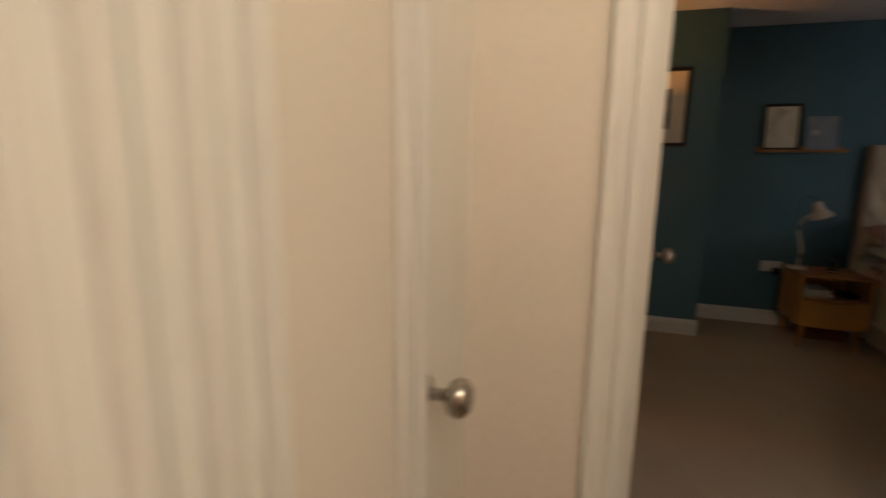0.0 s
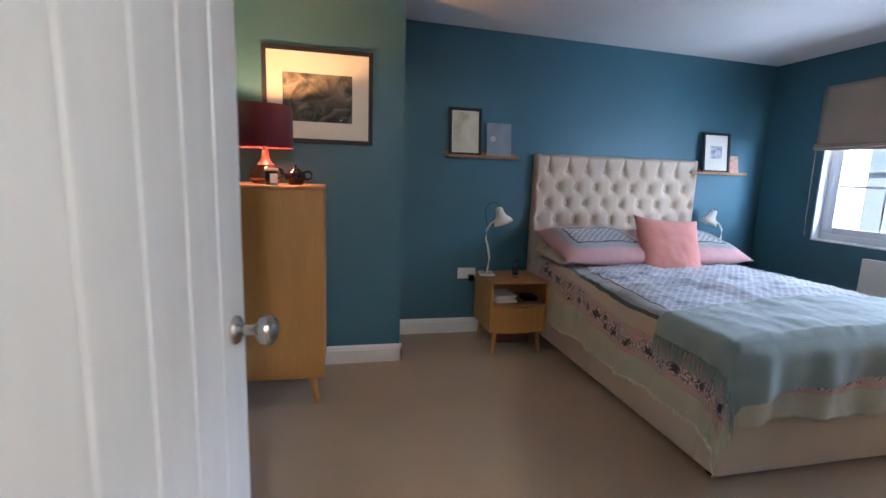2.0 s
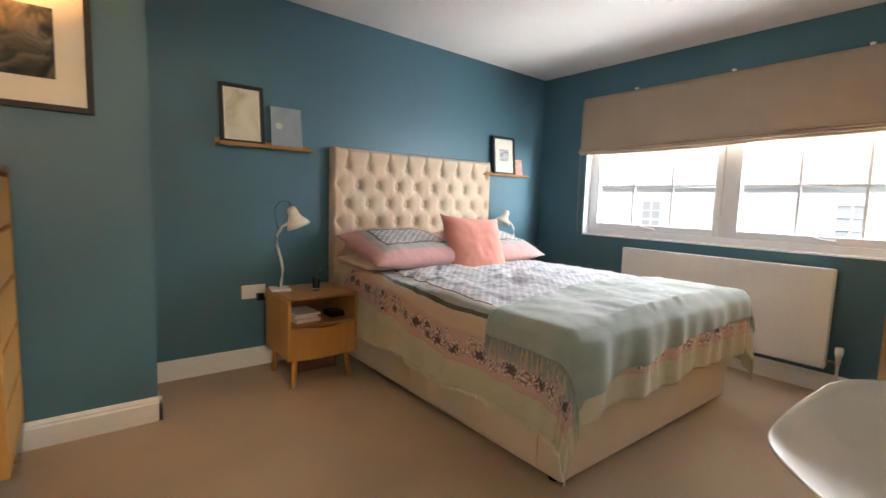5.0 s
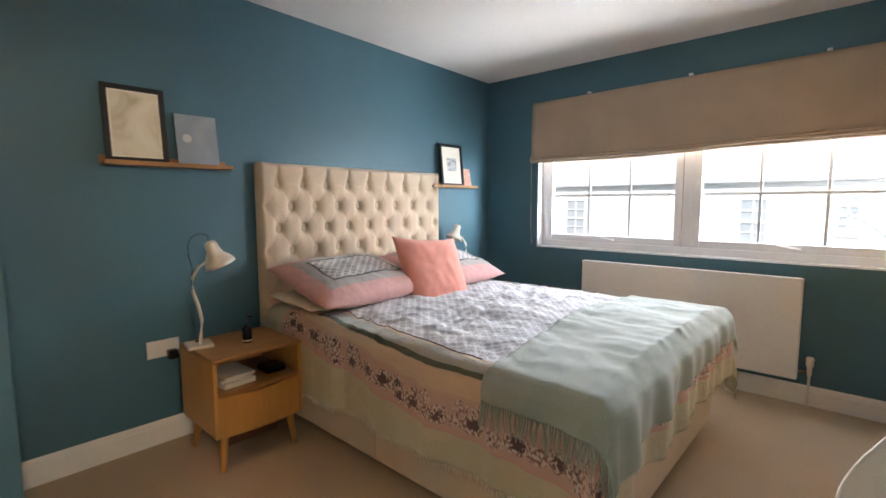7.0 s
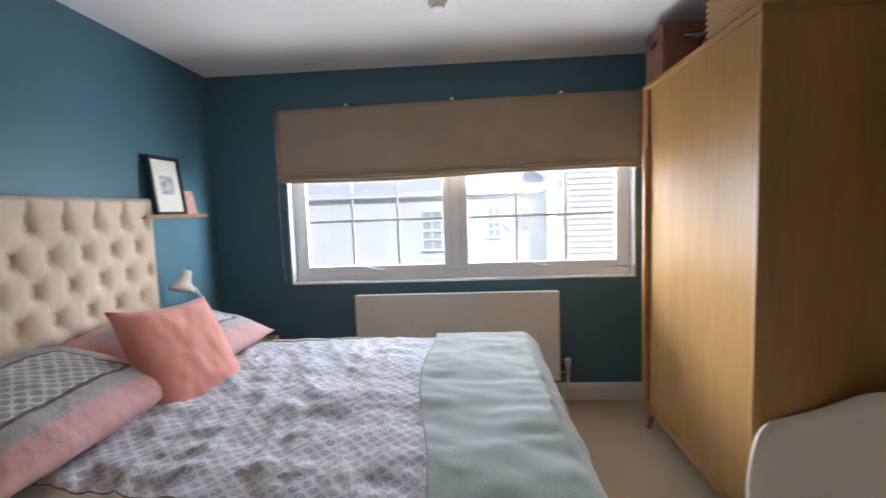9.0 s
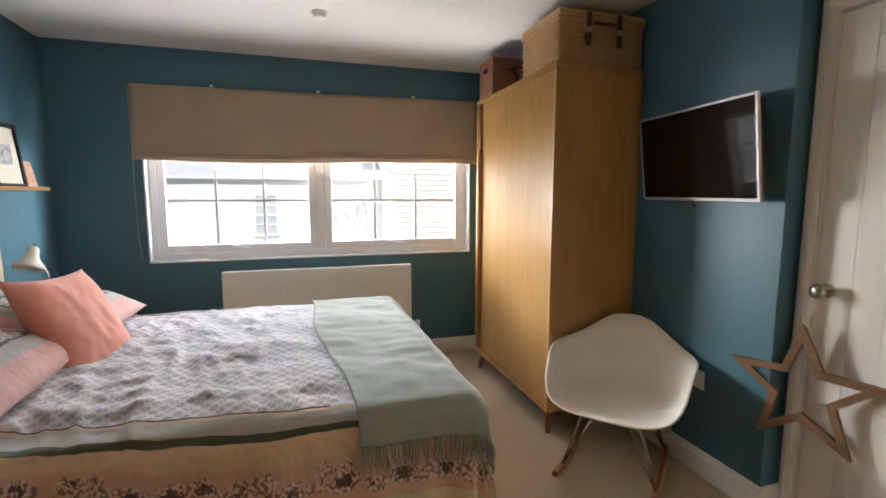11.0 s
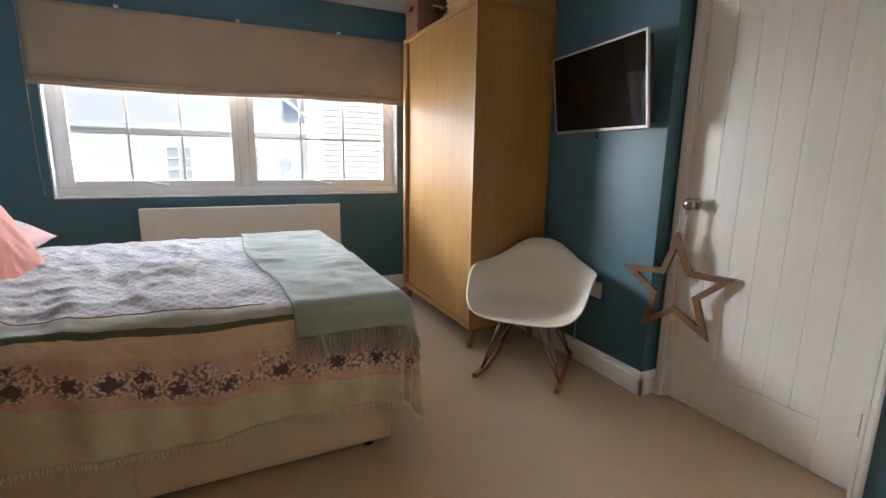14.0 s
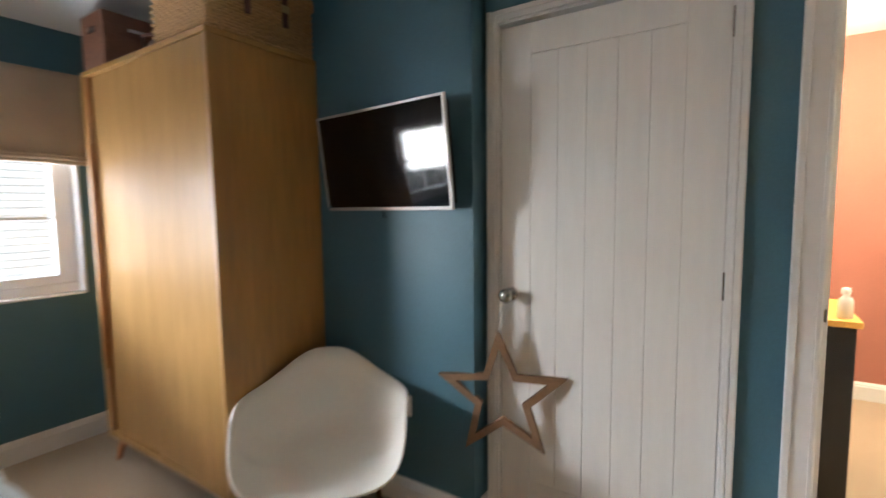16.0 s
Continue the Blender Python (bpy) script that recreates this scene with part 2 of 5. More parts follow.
structure("wall_south_pier", box(XCOL, XE, YC - 0.25, YC, 0, H, 0), PAINT_BLUE, "teal-blue wall stepping forward behind the wardrobe")
structure("cupboard_back", box(STAR0 - 0.1, STAR1 + 0.1, YS - 0.7, YS - 0.6, 0, H, 0), PAINT_HALL, "plain back of the closed cupboard")


def skirting(run, label="white moulded skirting board"):
    """Lengths of skirting: (x0, x1, y0, y1, side that faces the room)."""
    for x0, x1, y0, y1, side in run:
        bm = bmesh.new()
        d = 0.016
        prof = [(0, 0), (d, 0), (d, 0.088), (d * 0.75, 0.096), (d * 0.75, 0.103), (d * 0.4, 0.112), (0.004, 0.118), (0, 0.118)]
        ends = {"n": ((x0, y1, 0, -1), (x1, y1, 0, -1)), "s": ((x0, y0, 0, 1), (x1, y0, 0, 1)), "w": ((x0, y0, 1, 0), (x0, y1, 1, 0)), "e": ((x1, y0, -1, 0), (x1, y1, -1, 0))}[side]
        rings = [[bm.verts.new((x + nx * p, y + ny * p, z)) for p, z in prof] for x, y, nx, ny in ends]
        k = len(prof)
        for i in range(k):
            bm.faces.new((rings[0][i], rings[0][(i + 1) % k], rings[1][(i + 1) % k], rings[1][i]))
        bm.faces.new(rings[0][::-1])
        bm.faces.new(rings[1])
        bmesh.ops.recalc_face_normals(bm, faces=bm.faces[:])
        structure("baseboard", bm, WHITE, label)


skirting([(XC, XE, 0, YN, "n"), (XW, XC + 0.016, 0, YCH, "n"), (XC, 0, YCH - 0.016, YN, "w"), (XW, 0, YS, YCH, "w"), (0, XE, YC, YN, "e"),
          (XCOL - 0.016, XE, YC, 0, "s"), (0, XCOL, YS, YC + 0.016, "e")])


def architrave(name, x0, x1, y, out, width=0.058):
    """Moulded door surround: out is +1 or -1 along y."""
    t = thing(name, "white gloss moulded door surround", "trim", kind="structure")
    def rail(nm, a0, a1, z0, z1):
        bm = bmesh.new()
        ys = sorted((y, y + out * 0.016))
        block(bm, a0, a1, ys[0], ys[1], z0, z1, 0.003)
        return part(nm, bm, WHITE, t)
    def bead(a0, a1, z0, z1):
        ys = sorted((y + out * 0.0165, y + out * 0.024))
        part("bead", box(a0, a1, ys[0], ys[1], z0, z1, 0.0035), WHITE, t)
    top = DOORH + 0.012
    rail("upright", x0 - width, x0, 0, top + width)
    rail("upright", x1, x1 + width, 0, top + width)
    rail("head", x0 + 0.001, x1 - 0.001, top, top + width)
    bead(x0 - width + 0.002, x0 - width + 0.020, 0, top + width)
    bead(x0 - 0.016, x0 - 0.004, 0, top)
    bead(x1 + width - 0.020, x1 + width - 0.002, 0, top + width)
    bead(x1 + 0.004, x1 + 0.016, 0, top)
    bead(x0 + 0.001, x1 - 0.001, top + width - 0.02, top + width - 0.002)
    return t


def jamb(name, x0, x1, stop_y):
    t = thing(name, "white painted door lining with a stop", "trim", kind="structure")
    part("lining", box(x0 - 0.029, x0, YS - T + 0.001, YS - 0.001, 0, DOORH + 0.028, 0.001), WHITE, t)
    part("lining", box(x1, x1 + 0.029, YS - T + 0.001, YS - 0.001, 0, DOORH + 0.028, 0.001), WHITE, t)
    part("lining", box(x0, x1, YS - T + 0.001, YS - 0.001, DOORH + 0.004, DOORH + 0.028, 0.001), WHITE, t)
    for a, b in ((x0 + 0.0005, x0 + 0.012), (x1 - 0.012, x1 - 0.0005)):
        part("stop", box(a, b, YS - T + 0.02, stop_y, 0, DOORH, 0.002), WHITE, t)
    part("stop", box(x0 + 0.012, x1 - 0.012, YS - T + 0.02, stop_y, DOORH - 0.010, DOORH + 0.003, 0.002), WHITE, t)
    return t


architrave("trim_entrance", ENT0, ENT1 + 0.006, YS, 1, 0.078)
architrave("trim_entrance_hall", ENT0, ENT1, YS - T, -1)
architrave("trim_star_door", STAR0 - 0.006, STAR1 + 0.006, YS, 1, 0.038)
jt = jamb("trim_entrance_lining", ENT0, ENT1, YS - 0.048)
jamb("trim_star_lining", STAR0, STAR1, YS - 0.054)
part("strike_plate", box(ENT1 - 0.0025, ENT1 + 0.004, YS - 0.030, YS - 0.012, 0.955, 1.010, 0.0008), CHROME, jt, "worn metal strike plate")
part("strike_lip", box(ENT1 - 0.003, ENT1 + 0.0055, YS - 0.012, YS + 0.006, 0.964, 1.000, 0.001), CHROME, jt, "curved metal strike lip")


def knob_parts(t, x, z, y, out):
    """A round door knob on its rose."""
    turn = Matrix.Translation((x, y, z)) @ pose(0, 0, 0, -90 * out)
    part("rose", lathe([(0, 0), (0.026, 0), (0.0265, 0.004), (0.022, 0.009), (0.013, 0.012), (0.010, 0.016), (0, 0.016)], 28, turn), CHROME, t, "nickel knob rose", True)
    part("knob", lathe([(0.009, 0.014), (0.009, 0.034), (0.014, 0.038), (0.024, 0.044), (0.0285, 0.054), (0.027, 0.064), (0.018, 0.072), (0.008, 0.0745), (0, 0.0748)], 28, turn), CHROME, t, "polished nickel door knob", True)


def plank_door(name, width, label, m, knob_at, faces=(1, -1), knob_z=0.965):
    """A ledged door with grooved boards between stiles; local x from the hinge, y is the thickness."""
    t = thing(name, label, "door", m, kind="structure")
    h, th, st = DOORH - 0.008, 0.038, 0.118
    part("stile", box(0, st, -th, 0, 0.006, h, 0.0025), DOORWHITE, t)
    part("stile", box(width - st, width, -th, 0, 0.006, h, 0.0025), DOORWHITE, t)
    part("rail", box(st + 0.0006, width - st - 0.0006, -th, 0, h - 0.11, h, 0.0025), DOORWHITE, t)
    part("rail", box(st + 0.0006, width - st - 0.0006, -th, 0, 0.006, 0.21, 0.0025), DOORWHITE, t)
    part("core", box(st, width - st, -th + 0.012, -0.012, 0.209, h - 0.109, 0), DOORWHITE, t)
    k = 5
    w = (width - 2 * st) / k
    for i in range(k):
        for y0, y1 in ((-0.0125, -0.0008), (-th + 0.0008, -th + 0.0125)):
            part("plank", box(st + i * w + 0.0001, st + (i + 1) * w - 0.0001, y0, y1, 0.2105, h - 0.1105, 0.0042, 2), DOORWHITE, t)
    for out, y in ((1, 0), (-1, -th)):
        if out in faces:
            knob_parts(t, knob_at, knob_z, y, out)
    for z in (0.22, 1.0, 1.78):
        part("hinge", tube([(-0.004, 0.004, z), (-0.004, 0.004, z + 0.085)], 0.006, 10), CHROME, t, "steel butt hinge")
    return t


# the entrance door stands open into the room; its hall face looks at the bed
plank_door("door_1", 0.800, "white grooved plank door standing open into the bedroom", pose(ENT0 + 0.005, YS + 0.012, 0, 0, 0, 84.2), 0.742)
plank_door("door_2", STAR1 - STAR0 - 0.008, "closed white grooved plank door with a nickel knob", pose(STAR0 + 0.004, YS - 0.014, 0), STAR1 - STAR0 - 0.050, knob_z=0.955)

# hall
HW = 0.0
HY = YS - T
structure("hall_wall_west", box(HW - 0.05, HW, 0.715, 0.957, 0, 2.35, 0), PAINT_HALL, "cream hall wall between two doors")
structure("hall_wall_west_far", box(HW - 0.13, HW, -0.9, 0.02, 0, 2.35, 0), PAINT_HALL, "cream hall wall")
structure("hall_wall_west_head", box(HW - 0.05, HW, 0.021, 0.714, DOORH + 0.02, 2.35, 0), PAINT_HALL, "cream hall wall over a door")
structure("hall_wall_west_end", box(HW - 0.05, HW, 0.958, HY, DOORH + 0.02, 2.35, 0), PAINT_HALL, "cream hall wall over a narrow door")
structure("hall_wall_south", box(-0.33, 1.8, -1.02, -0.9, 0, 2.35, 0), PAINT_PINK, "terracotta pink hall wall")
structure("hall_wall_east", box(1.12, 1.18, -0.9, HY, 0, 2.35, 0), PAINT_HALL, "cream hall wall")
for x0, x1 in ((HW - 0.058, ENT0 - 0.03), (ENT1 + 0.03, 1.12)):
    structure("hall_lining", box(x0, x1, HY - 0.004, HY - 0.0005, 0, 2.35, 0), PAINT_HALL, "cream plaster on the hall face of the wall")
structure("hall_lining", box(ENT0 - 0.03, ENT1 + 0.03, HY - 0.004, HY - 0.0005, DOORH + 0.075, 2.35, 0), PAINT_HALL, "cream plaster over the hall side of the door")
structure("hall_ceiling", box(-0.33, 1.8, -1.02, HY, 2.35, 2.42, 0), PAINT_CEIL, "white hall ceiling")
skirting([(HW, 1.12, -0.9, 0, "s")])
t = thing("door_3", "closed narrow white cupboard door with a nickel knob", "door", pose(HW - 0.045, 1.3155, 0, 0, 0, -90) , kind="structure")
part("leaf", box(0, 0.284, 0, 0.035, 0.006, DOORH, 0.004), DOORWHITE, t)
knob_parts(t, 0.242, 0.935, 0.035, 1)
plank_door("door_4", 0.60, "closed white grooved door in the hall", pose(HW - 0.048, 0.03, 0, 0, 0, 90), 0.06, (), 0.96)
t = thing("trim_hall_cupboard", "white moulded door surrounds in the hall", "trim", kind="structure")
for y0, wide in ((0.958, 0.070), (0.600, 0.140)):
    part("upright", box(HW, HW + 0.014, y0, y0 + wide, 0, DOORH + 0.05, 0.003), WHITE, t)
    for k in range(round(wide / 0.0235)):
        a = y0 + 0.004 + 0.0235 * k
        part("bead", box(HW + 0.0145, HW + (0.027 if k % 2 else 0.020), a, a + (0.014 if k % 2 else 0.009), 0, DOORH + 0.048, 0.003), WHITE, t)
structure("cupboard_wall", box(HW - 0.6, HW - 0.5, -0.2, 1.4, 0, 2.35, 0), PAINT_HALL, "plain back of the hall cupboard")

# ---- window, blind, radiator ----
WX = 4.335
win = thing("window_1", "white plastic casement window with slim glazing bars", "window", kind="structure")
f = 0.062
part("frame_head", box(WX, WX + 0.07, WY0, WY1, WZ1 - f, WZ1, 0.006), UPVC, win)
part("frame_sill", box(WX - 0.012, WX + 0.07, WY0 + 0.001, WY1 - 0.001, WZ0 + 0.001, WZ0 + f, 0.006), UPVC, win)
part("frame_side", box(WX, WX + 0.07, WY0, WY0 + f, WZ0 + f, WZ1 - f, 0.006), UPVC, win)
part("frame_side", box(WX, WX + 0.07, WY1 - f, WY1, WZ0 + f, WZ1 - f, 0.006), UPVC, win)
YM = 3.155
part("mullion", box(WX - 0.004, WX + 0.07, YM - 0.035, YM + 0.035, WZ0 + f, WZ1 - f, 0.006), UPVC, win)
for y0, y1 in ((WY0 + f, YM - 0.035), (YM + 0.035, WY1 - f)):
    sash = part("sash", box(WX - 0.016, WX + 0.03, y0 + 0.001, y0 + 0.048, WZ0 + f, WZ1 - f, 0.006), UPVC, win)
    part("sash_stile", box(WX - 0.016, WX + 0.03, y1 - 0.048, y1 - 0.001, WZ0 + f, WZ1 - f, 0.006), UPVC, sash)
    part("sash_rail", box(WX - 0.016, WX + 0.03, y0 + 0.048, y1 - 0.048, WZ0 + f, WZ0 + f + 0.05, 0.006), UPVC, sash)
    part("sash_rail", box(WX - 0.016, WX + 0.03, y0 + 0.048, y1 - 0.048, WZ1 - f - 0.05, WZ1 - f, 0.006), UPVC, sash)
    g0, g1 = y0 + 0.048, y1 - 0.048
    gz0, gz1 = WZ0 + f + 0.05, WZ1 - f - 0.05
    pane = part("pane", box(WX + 0.010, WX + 0.016, g0, g1, gz0, gz1, 0), PANE, win)
    pane.visible_shadow = False
    for k in (1, 2):
        y = g0 + (g1 - g0) * k / 3
        part("glazing_bar", box(WX + 0.002, WX + 0.009, y - 0.009, y + 0.009, gz0, gz1, 0.002), UPVC, win)
    part("glazing_bar", box(WX + 0.001, WX + 0.0085, g0, g1, 1.252, 1.270, 0.002), UPVC, win)
    ym = (y0 + y1) / 2
    part("handle", tube([(WX - 0.020, ym - 0.05, WZ0 + f + 0.022), (WX - 0.034, ym - 0.045, WZ0 + f + 0.022), (WX - 0.036, ym + 0.02, WZ0 + f + 0.03), (WX - 0.036, ym + 0.065, WZ0 + f + 0.042)], 0.008, 8), UPVC, win, "white window handle", True)
for y in (WY0 + 0.002, WY1 - 0.014):
    part("reveal_lining", box(XE - 0.004, WX - 0.001, y, y + 0.012, WZ0 + 0.013, WZ1 - 0.002, 0.002), UPVC, win)
part("window_board", box(XE - 0.006, WX - 0.013, WY0 + 0.002, WY1 - 0.002, WZ0 - 0.001, WZ0 + 0.012, 0.004), UPVC, win)

BX = 4.235
by0, by1 = 1.935, 4.335
blind = thing("roman_blind", "taupe linen roman blind drawn halfway up over the window", "blind", pose(BX, 0, 0))


def blind_front(u, v):
    y = by0 + (by1 - by0) * u
    top = 2.018 + 0.022 * (1 - u)
    bot = 1.552 + 0.022 * (1 - u) + 0.008 * math.sin(u * 7)
    z = top + (bot - top) * v
    x = -0.012 * math.sin(v * math.pi) - 0.020 * v ** 3 + 0.004 * noise.noise((u * 7, v * 3, 0))
    return Vector((x, y, z))


solid(part("front_panel", sheet(60, 14, blind_front), LINEN, blind, smooth=True), 0.004)
for k, (dx, dz) in enumerate(((-0.030, 0.018), (-0.034, 0.004), (-0.022, -0.012))):
    pts = [(dx + 0.003 * noise.noise((i * 0.3, k, 2)), by0 + (by1 - by0) * i / 30, 1.548 + 0.022 * (1 - i / 30) + dz + 0.008 * math.sin(i / 30 * 7) + 0.006 * noise.noise((i * 0.21, k * 3.1, 5))) for i in range(31)]
    part("fold", tube(pts, 0.011, 8), LINEN, blind, smooth=True)
part("headrail", box(0.010, 0.024, by0 + 0.004, by1 - 0.004, 1.992, 2.016, 0.002), UPVC, blind)
for y in (2.45, 3.15, 3.85):
    part("bracket", box(-0.012, 0.018, y - 0.012, y + 0.012, 2.020 + 0.022 * (4.335 - y) / 2.4, 2.034 + 0.022 * (4.335 - y) / 2.4, 0.003), UPVC, blind)
cordm = [(0.0, 4.345, 2.0), (0.004, 4.347, 1.5), (0.003, 4.344, 1.0), (0.003, 4.33, 0.86), (0.003, 4.345, 0.9)]
part("cord", tube(cordm, 0.0022, 6), LINEN, blind, "hanging beaded pull cord")

rad = thing("radiator", "white flat-panel radiator under the window", "radiator", pose(4.18, 2.485, 0.16))
W_ = 1.36
part("front_panel", box(0, 0.018, 0, W_, 0, 0.605, 0.008, 3), WHITE, rad)
part("rear_panel", box(0.045, 0.06, 0.004, W_ - 0.004, 0.004, 0.60, 0.006), WHITE, rad)
part("top_grille", box(0.019, 0.044, 0.01, W_ - 0.01, 0.588, 0.604, 0.003), WHITE, rad)
for y in (0.0, W_ - 0.004):
    part("side_panel", box(0.0185, 0.0445, y, y + 0.004, 0.01, 0.598, 0.001), WHITE, rad)
vm = Matrix.Translation((0.03, -0.055, 0.035))
part("valve", lathe([(0, 0), (0.013, 0), (0.013, 0.05), (0.019, 0.055), (0.021, 0.10), (0.015, 0.108), (0, 0.108)], 20, vm), WHITE, rad, "white thermostatic valve", True)
part("valve_tail", tube([(0.03, -0.055, 0.05), (0.03, -0.001, 0.05)], 0.009, 10), CHROME, rad, "chrome valve tail", True)
part("pipe", tube([(0.03, -0.055, 0.035), (0.03, -0.055, -0.158)], 0.0075, 10), WHITE, rad, smooth=True)

# ---- bed ----
BW, BL = 1.50, 1.93            # divan width and length
bed = thing("divan_bed", "cream fabric divan bed with a deep-buttoned headboard", "bed", pose(2.10, 2.80, 0))
part("base", box(0, BW, 0, BL, 0.035, 0.315, 0.018, 3), FABRIC, bed, "cream upholstered divan base")
part("drawer_front", box(-0.006, 0.012, 0.12, 0.86, 0.055, 0.295, 0.008), FABRIC, bed, "cream upholstered drawer front")
part("drawer_front", box(-0.006, 0.012, 1.02, 1.76, 0.055, 0.295, 0.008), FABRIC, bed, "cream upholstered drawer front")
for x in (0.06, BW - 0.06):
    for y in (0.08, BL - 0.08):
        part("castor", lathe([(0, 0), (0.022, 0), (0.024, 0.01), (0.022, 0.034), (0, 0.036)], 16, Matrix.Translation((x, y, 0))), BLACK, bed, "black plastic glide")
HX0, HX1, HZ0, HZ1 = -0.040, 1.420, 0.40, 1.434


def tuft(u, v):
    """Front of the headboard: diamond quilting drawn in at the buttons."""
    x, z = HX0 + (HX1 - HX0) * u, HZ0 + (HZ1 - HZ0) * v
    du, dv = 0.163, 0.258
    a = (x - HX0 - 0.108) / du
    c = (HZ1 - 0.118 - z) / dv
    if c < 0:
        up = -c * dv / 0.118
        seam = abs(math.sin(math.pi * a))
        puff = 0.92 - 0.42 * math.exp(-seam * 6.5) * (1 - 0.35 * up) - 0.42 * math.exp(-(seam / 0.55) ** 2 - (up / 0.33) ** 2)
        if up > 0.80:
            puff -= 0.55 * ((up - 0.80) / 0.20) ** 2
    else:
        p, q = a + c, a - c
        sp, sq = abs(math.sin(math.pi * p)), abs(math.sin(math.pi * q))
        near = min(((p - i) ** 2 + (q - j) ** 2) for i in (math.floor(p), math.ceil(p)) for j in (math.floor(q), math.ceil(q)))
        puff = 0.88 + 0.07 * (sp * sq) ** 0.6 - 0.035 * math.exp(-min(sp, sq) * 9) - 0.36 * math.exp(-near * 12) - 0.50 * math.exp(-near * 60)
    edge = min(u, 1 - u) * (HX1 - HX0)
    if edge < 0.07:
        k = edge / 0.07
        puff = puff * k + 0.84 * (1 - k)
    if edge < 0.018:
        puff -= 0.5 * (1 - edge / 0.018) ** 2
    return Vector((x, BL + 0.062 - 0.072 * puff, z))


hb = part("headboard", sheet(230, 160, tuft), FABRIC, bed, "cream buttoned headboard front", True)
part("headboard_back", box(HX0, HX1, BL + 0.030, BL + 0.082, 0.06, HZ1 - 0.004, 0.012, 3), FABRIC, hb, "cream headboard side and back")
for r in range(9):
    z = HZ1 - 0.118 - 0.129 * r
    for k in range(9):
        x = HX0 + 0.108 + 0.163 * (k + 0.5 * (r % 2))
        if x < HX1 - 0.035 and z > 0.62:
            part("button", lathe([(0.010, 0), (0.0105, 0.003), (0.006, 0.006), (0, 0.007)], 12, Matrix.Translation((x, BL + 0.054, z)) @ pose(0, 0, 0, 90)), FABRIC, hb)
part("mattress", box(0.005, BW - 0.005, 0.005, BL + 0.02, 0.317, 0.605, 0.05, 4), PAPER, bed, "white mattress")

# cloths laid over the bed: a drape map from cloth places (s across, t from the headboard) to the bed
TOP = 0.628
CX, HALF = 2.85, 0.762
YHEAD, LEN = 4.735, 1.945


def drape(s, t, lift, ripple, seed, side):
    ox, oy = max(0.0, abs(s) - HALF), max(0.0, t - LEN)
    sg = 1 if s > 0 else -1
    x, y = CX + sg * min(abs(s), HALF), YHEAD - min(t, LEN)
    d = math.hypot(ox, oy)
    z = TOP + lift
    r = 0.085
    if d > 0:
        phi = math.atan2(oy, ox)
        out = r * math.sin(min(d / r, math.pi / 2)) * 0.6
        fall = d - 0.5 * min(d, r)
        flare = 0.02 * d + 0.30 * fall * math.sin(2 * phi) ** 2 * 0.35
        along = t if oy < ox else s
        wave = ripple * min(1, d / 0.25) * (math.sin(along * 19 + seed) + 0.6 * math.sin(along * 41 + seed * 2.3) + 1.4 * noise.noise((along * 6, d * 3, seed)))
        out += lift + flare + wave
        x += sg * math.cos(phi) * out
        y -= math.sin(phi) * out
        z -= fall * (1 - 0.03 * math.sin(along * 9))
    inner = min(1, max(0, (HALF - abs(s)) / 0.15)) if d == 0 else 0
    z += 0.028 * (1 - min(1, (s / HALF) ** 2)) * (1 if d == 0 else 0)
    ridge = (1 - abs(noise.noise((s * 3.1 + 2, t * 9.5 + s * 3, 4.7)))) ** 4 * 0.016 + (1 - abs(noise.noise((s * 6 - t * 4, t * 13, 7.7)))) ** 5 * 0.009
    calm = min(1, max(0, (t - 1.25) / 0.25))
    seed = 1.7
    wr = ridge * (1 - 0.85 * calm) + noise.noise((s * 5, t * 3.2, seed)) * 0.012 + noise.noise((s * 17, t * 9, seed + 4)) * 0.006 + abs(noise.noise((s * 9 + t * 4, t * 5, seed + 9))) * 0.010
    z += wr * (0.35 + 0.65 * inner) * (1 if d == 0 else max(0, 1 - d * 6))
    return Vector((x, y, max(z, 0.03)))


